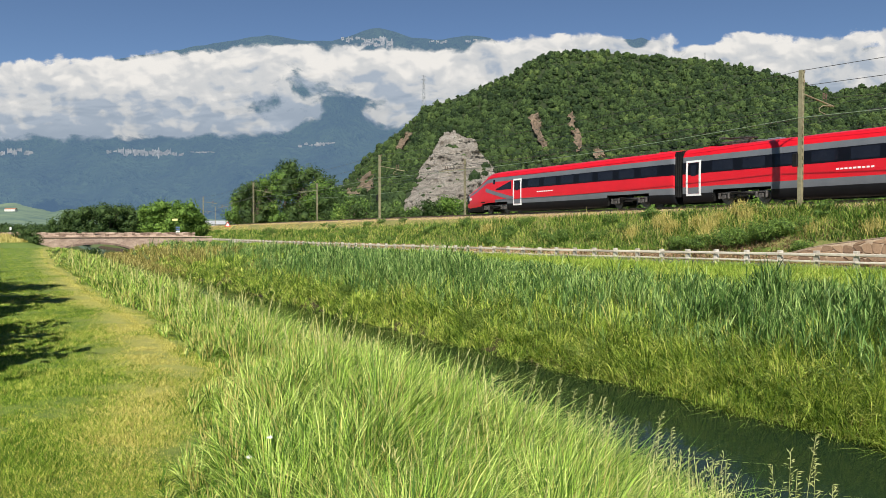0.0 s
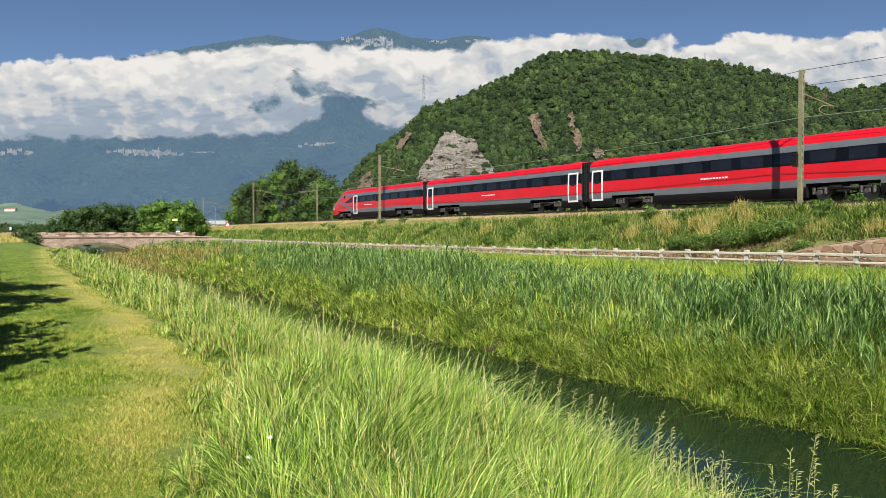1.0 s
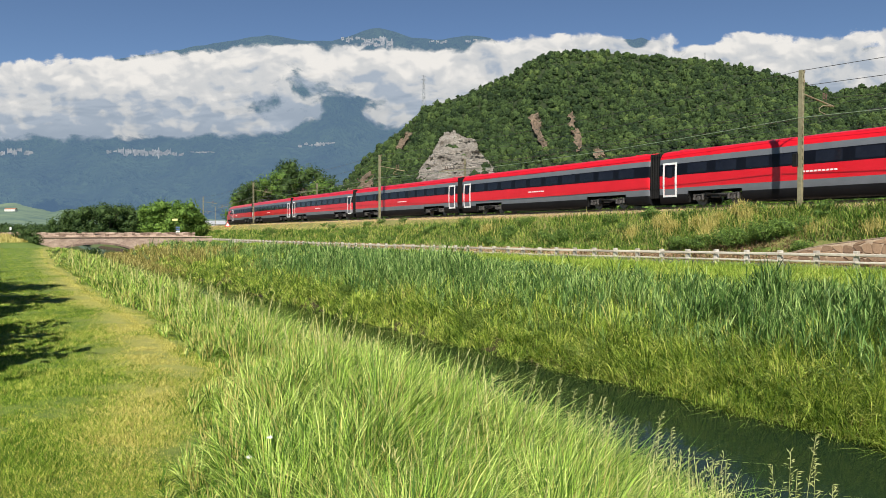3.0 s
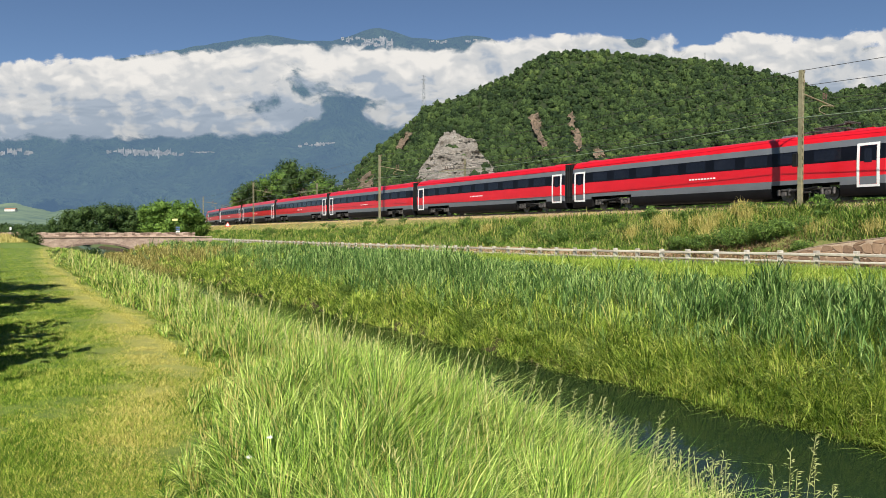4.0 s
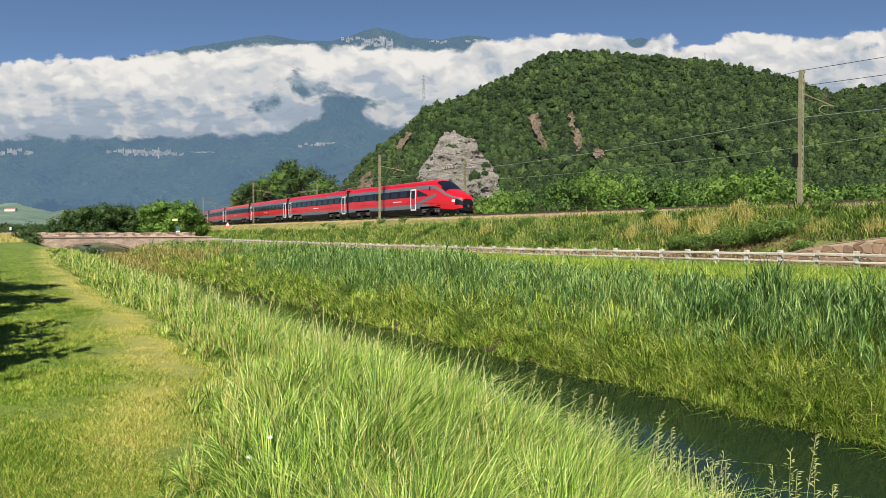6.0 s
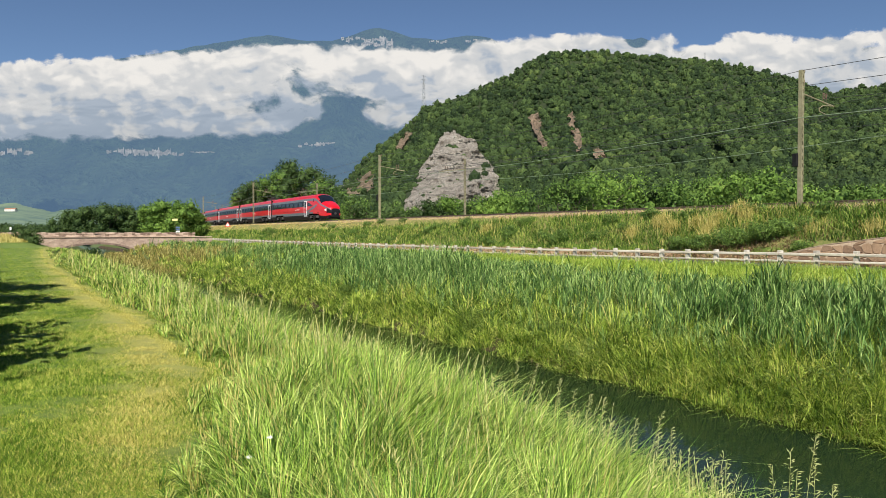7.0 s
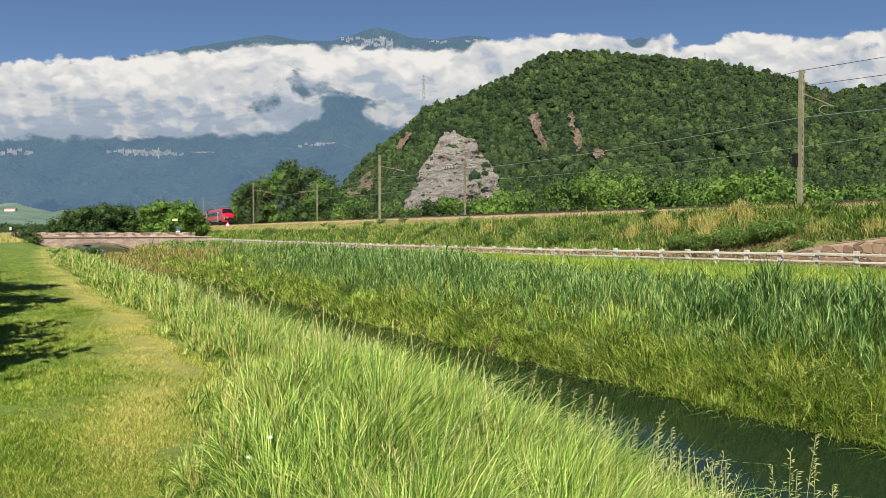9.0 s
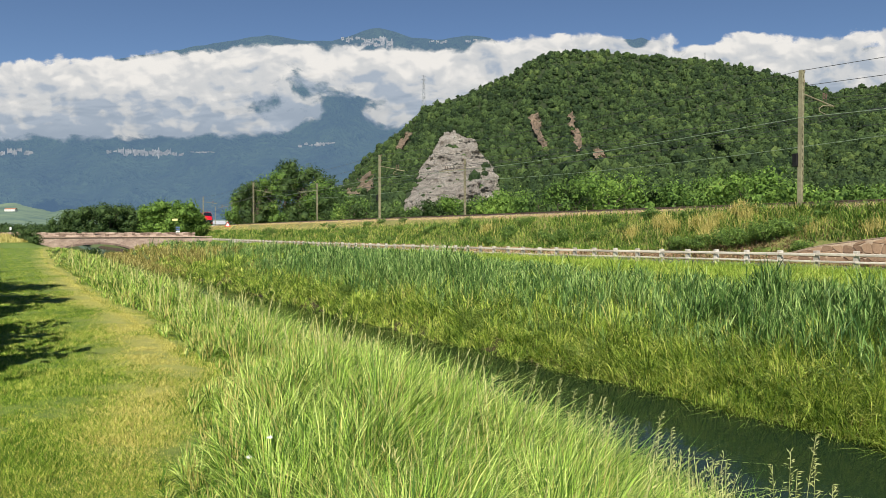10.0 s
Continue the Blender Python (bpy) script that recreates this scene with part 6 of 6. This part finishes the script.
def wire(label, ys, place, sag, radius, material=None):
    """A wire hung from mast to mast."""
    cu = bpy.data.curves.new("overhead_wire", "CURVE")
    cu.dimensions, cu.bevel_depth, cu.bevel_resolution = "3D", radius, 1
    sp = cu.splines.new("POLY")
    pts = []
    for y0, y1 in zip(ys, ys[1:]):
        p, q = Vector(place(y0)), Vector(place(y1))
        for t in np.linspace(0, 1, 12)[:-1]:
            pts.append(p.lerp(q, t) - Vector((0, 0, 4 * sag * t * (1 - t))))
    pts.append(Vector(place(ys[-1])))
    sp.points.add(len(pts) - 1)
    for s, p in zip(sp.points, pts):
        s.co = (*p, 1)
    cu.materials.append(material or M_WIRE)
    tagged(new("overhead_wire", cu), label, "wire", group="overhead wires")


def hung(x0, reach, z):
    return lambda y: (x0 + reach + float(bend(x0, y)), y, 3.2 + z)


for x0, s, ys in ((NEAR_X, 1, NEAR_Y), (FAR_X, -1, FAR_Y)):
    wire("thin dark earth wire on the mast tops", ys, hung(x0, 0, 7.68), 0.5, 0.016)
    wire("thin dark feeder wire below the mast tops", ys, hung(x0, 0.28 * s, 6.85), 0.6, 0.017)
    wire("thin dark carrier wire over the track", ys, hung(x0, 2.45 * s, 6.35), 1.0, 0.017)
    wire("thin dark contact wire over the track", ys, hung(x0, 2.6 * s, 5.35), 0.05, 0.016)
    wire("thin pale green cable on the masts", ys, hung(x0, -0.1 * s, 5.0), 0.5, 0.022, M_CABLE)


# ---- pylon on the hill, small far things ----
def build_pylon(h, rise0, rise1, depth):
    p0 = site(h, rise0, depth)
    tall = (rise1 - rise0) * depth / 1000
    p = empty("pylon", Matrix.Translation(p0))
    bm = bmesh.new()
    w = tall * 0.045
    for sx in (-1, 1):
        for sy in (-1, 1):
            tube(bm, (sx * w, sy * w, -3), (sx * w * 0.2, sy * w * 0.2, tall), 0.16, 0.1, 5)
    part("legs", bm, M_LATTICE, p)
    bm = bmesh.new()
    n = 9
    for i in range(n):
        z0, z1 = tall * i / n, tall * (i + 1) / n
        a, b = w * (1 - 0.8 * i / n), w * (1 - 0.8 * (i + 1) / n)
        for sx, sy, ex, ey in ((-1, -1, 1, -1), (1, -1, 1, 1), (1, 1, -1, 1), (-1, 1, -1, -1)):
            tube(bm, (sx * a, sy * a, z0), (ex * b, ey * b, z1), 0.07, None, 4)
            tube(bm, (ex * a, ey * a, z0), (sx * b, sy * b, z1), 0.07, None, 4)
    part("bracing", bm, M_LATTICE, p)
    for k in (0.78, 0.88, 0.97):
        bm = bmesh.new()
        tube(bm, (-tall * 0.07, 0, tall * k), (tall * 0.07, 0, tall * k), 0.18, None, 5)
        part("cross_arm", bm, M_LATTICE, p)
    return tagged(p, "slender grey lattice power pylon on the hill", "pylon", group="pylons")


build_pylon((750 - 784) / 1.243, (412.5 - 200) / 1.243, (412.5 - 135) / 1.243, 585)
build_pylon((1245 - 784) / 1.243, (412.5 - 112) / 1.243, (412.5 - 96) / 1.243, 600)

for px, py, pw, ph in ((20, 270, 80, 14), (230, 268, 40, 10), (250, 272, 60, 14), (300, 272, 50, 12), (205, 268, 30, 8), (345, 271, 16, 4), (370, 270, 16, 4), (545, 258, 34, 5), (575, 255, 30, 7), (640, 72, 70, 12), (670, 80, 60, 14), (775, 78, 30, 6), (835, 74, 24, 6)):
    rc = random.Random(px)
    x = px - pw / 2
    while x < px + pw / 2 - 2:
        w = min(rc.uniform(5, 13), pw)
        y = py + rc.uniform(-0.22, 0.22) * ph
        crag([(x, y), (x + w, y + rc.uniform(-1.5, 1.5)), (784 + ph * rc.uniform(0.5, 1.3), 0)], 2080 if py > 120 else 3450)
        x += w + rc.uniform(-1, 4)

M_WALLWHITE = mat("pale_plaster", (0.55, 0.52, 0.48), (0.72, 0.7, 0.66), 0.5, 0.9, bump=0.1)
M_TILE = mat("roof_tile", (0.22, 0.1, 0.06), (0.38, 0.2, 0.13), 1.0, 0.9, bump=0.3)
M_GREYROOF = mat("grey_roof", (0.3, 0.31, 0.33), (0.45, 0.46, 0.48), 0.6, 0.7, bump=0.1)


def build_house(label, px, depth, base, wide, deep, tall, roof, material):
    p = stand(px, depth, base)
    hs = empty("house", Matrix.Translation(p) @ pose(0, 0, 0, 0, 0, -TURN))
    bm = bmesh.new()
    box(bm, wide, deep, tall, pose(0, 0, tall / 2))
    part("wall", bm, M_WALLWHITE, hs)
    bm = bmesh.new()
    a = [bm.verts.new(v) for v in ((-wide / 2 - 0.4, -deep / 2 - 0.4, tall), (wide / 2 + 0.4, -deep / 2 - 0.4, tall), (wide / 2 + 0.4, deep / 2 + 0.4, tall), (-wide / 2 - 0.4, deep / 2 + 0.4, tall), (-wide / 2 - 0.4, 0, tall + roof), (wide / 2 + 0.4, 0, tall + roof))]
    for f in ((0, 1, 5, 4), (2, 3, 4, 5), (0, 4, 3), (1, 2, 5), (0, 3, 2, 1)):
        bm.faces.new([a[i] for i in f])
    part("roof", bm, material, hs)
    n = max(2, int(wide / 3))
    for i in range(n):
        bm = bmesh.new()
        box(bm, 0.9, 0.1, 1.1, pose(-wide / 2 + (i + 0.5) * wide / n, -deep / 2 - 0.02, tall * 0.55))
        part("window", bm, M_PANE, hs)
    return tagged(hs, label, "house")


build_house("low pale industrial shed beyond the railway", 384, 300, 1.0, 9, 8, 4.2, 1.6, M_GREYROOF)
build_house("white farmhouse with tiled roof in the valley", 20, 1300, 41, 20, 8, 4, 2.2, M_TILE)
build_house("white house with tiled roof in the valley", 125, 1120, 24, 20, 9, 5, 3, M_TILE)

# ---- road signs by the bridge, warning sign at the line ----
M_SIGNWHITE = mat("sign_face", (0.7, 0.7, 0.66), (0.8, 0.8, 0.76), 2.0, 0.5, bump=0.0)
M_SIGNYEL = mat("yellow_sign_face", (0.6, 0.55, 0.2), (0.75, 0.7, 0.3), 2.0, 0.5, bump=0.0)
M_SIGNBLUE = mat("blue_sign_face", (0.05, 0.09, 0.16), (0.09, 0.14, 0.22), 2.0, 0.5, bump=0.0)
M_SIGNRED = mat("red_sign_rim", (0.6, 0.06, 0.04), (0.7, 0.1, 0.07), 2.0, 0.5, bump=0.0)


def sign(px, depth, tall, panels, label, base=None):
    s = empty("road_sign", Matrix.Translation(stand(px, depth, base)) @ pose(0, 0, 0, 0, 0, -TURN))
    bm = bmesh.new()
    tube(bm, (0, 0, -0.2), (0, 0, tall), 0.035, None, 8)
    part("pole", bm, M_WHEEL, s)
    for w, h, z, m in panels:
        bm = bmesh.new()
        box(bm, w, 0.03, h, pose(0, -0.05, z), 0.01)
        part("panel", bm, m, s)
    return tagged(s, label, "road sign")


sign(310, 122, 3.1, [(0.95, 0.35, 3.0, M_SIGNYEL)], "pale yellow direction sign on a grey pole", 0.9)
sign(315, 121, 1.9, [(0.7, 0.28, 1.75, M_SIGNBLUE), (0.7, 0.28, 1.4, M_SIGNBLUE), (0.7, 0.28, 1.05, M_SIGNWHITE)], "stacked blue and white signs on a grey pole", 0.8)
sign(19, 112, 1.5, [(0.3, 0.5, 1.3, M_SIGNWHITE)], "small white marker post in the grass", 1.0)


def warning_triangle():
    s = empty("warning_sign", Matrix.Translation(stand(403, 128, 2.1)) @ pose(0, 0, 0, 0, 0, -TURN))
    for r, y, m, n in ((0.62, 0, M_SIGNRED, "rim"), (0.4, -0.02, M_SIGNWHITE, "face")):
        bm = bmesh.new()
        bmesh.ops.create_cone(bm, cap_ends=True, segments=3, radius1=r, radius2=r, depth=0.03, matrix=pose(0, y, 0.95, 90, 0, 0))
        part(n, bm, m, s)
    bm = bmesh.new()
    tube(bm, (0, 0.05, -0.2), (0, 0.05, 0.9), 0.03, None, 6)
    part("pole", bm, M_WHEEL, s)
    tagged(s, "red-rimmed triangular warning sign on the embankment", "warning sign")


warning_triangle()


def flower(px, py, depth, tall):
    """A white umbel on a thin green stem."""
    p = site((px - 784) / 1.243, (412.5 - py) / 1.243, depth)
    f = empty("wild_flower", Matrix.Translation(p - Vector((0, 0, tall))))
    bm = bmesh.new()
    tube(bm, (0, 0, 0), (0.01, 0, tall), 0.003, 0.002, 5)
    part("stem", bm, M_WEED, f)
    bm = bmesh.new()
    r = random.Random(int(px))
    for i in range(26):
        a, d = r.uniform(0, 6.28), 0.016 * math.sqrt(r.random())
        bmesh.ops.create_icosphere(bm, subdivisions=1, radius=0.0045, matrix=pose(d * math.cos(a), d * math.sin(a), tall + 0.008 * r.random()))
    part("umbel", bm, M_WHITE, f)
    tagged(f, "white flower head on a thin stem in the grass", "flower", group="wild flowers")


flower(475, 778, 4.15, 0.42)
flower(438, 814, 4.1, 0.36)


def grass_stalk(px, py, depth, lean):
    """A tall flowering grass at the brink: a bowed stem, and a loose one-sided plume of hanging spikelets."""
    tip = site((px - 784) / 1.243, (412.5 - py) / 1.243, depth)
    r = random.Random(int(px * 7 + py))
    tall = tip.z + 1.15
    g = empty("grass_stalk", Matrix.Translation(tip - Vector((0, 0, tall))))
    side = Vector((CT, -ST, 0)) * lean

    def along(t):
        return side * -(1 - t) ** 2 * tall * 0.5 + side * max(0, t - 0.8) * 0.6 + Vector((0, 0, tall * t - 0.25 * abs(lean) * max(0, t - 0.85)))

    ts = [0, 0.2, 0.4, 0.6, 0.75, 0.85, 0.93, 1.0]
    bm = bmesh.new()
    for a, b in zip(ts, ts[1:]):
        tube(bm, along(a), along(b), 0.0024 - 0.0012 * a, 0.0024 - 0.0012 * b, 5)
    part("stem", bm, M_SEED, g)
    bm = bmesh.new()
    n = r.randint(15, 24)
    for i in range(n):
        t = 0.80 + 0.2 * i / (n - 1)
        p = along(t)
        out = (side.normalized() if lean else Vector((CT, -ST, 0))) * (1 if r.random() < 0.75 else -0.7) + Vector((r.gauss(0, 0.3), r.gauss(0, 0.3), 0))
        reach = (0.005 + 0.014 * (1 - (t - 0.8) / 0.2)) * r.uniform(0.4, 1.2)
        q = p + out * reach + Vector((0, 0, reach * r.uniform(0.4, 1.0)))
        tube(bm, p, q, 0.0007, 0.0006, 4)
        tipward = (out * 0.6 + Vector((0, 0, r.uniform(-0.2, 0.9)))).normalized()
        long = r.uniform(0.018, 0.034)
        tube(bm, q, q + tipward * long * 0.45, 0.001, 0.003, 6)
        tube(bm, q + tipward * long * 0.45, q + tipward * long, 0.003, 0.0004, 6)
    tagged(part("seed_head", bm, M_SEED, g), kind="stuff")
    tagged(g, "tall pale flowering grass stalk above the water", "grass stalk", group="flowering grass stalks")


for px, py, depth, lean in ((1189, 762, 4.5, 0.05), (1165, 770, 4.4, 0.1), (1272, 806, 4.3, 0.35), (1262, 815, 4.2, 0.1), (1232, 842, 4.1, -0.1), (1288, 818, 4.1, 0.02), (1160, 728, 5.2, 0.5), (1120, 742, 5.4, 0.3), (1064, 706, 5.8, 0.25), (1075, 748, 5.4, 0.4), (1040, 700, 6.0, 0.2), (1010, 690, 6.2, 0.35), (985, 672, 6.6, 0.3), (940, 640, 7.2, 0.6), (912, 636, 7.6, 0.3), (1376, 826, 4.0, -0.12),
                             (1402, 802, 4.0, 0.05), (1438, 770, 4.2, 0.3), (1412, 838, 3.9, 0.1), (1446, 826, 3.9, 0.05), (1478, 862, 3.8, 0.05)):
    grass_stalk(px, py, depth, lean)


def motions():
    for car, kind, i, turn in CARS:
        walk(car, train_rows(kind, i, turn))


motions()
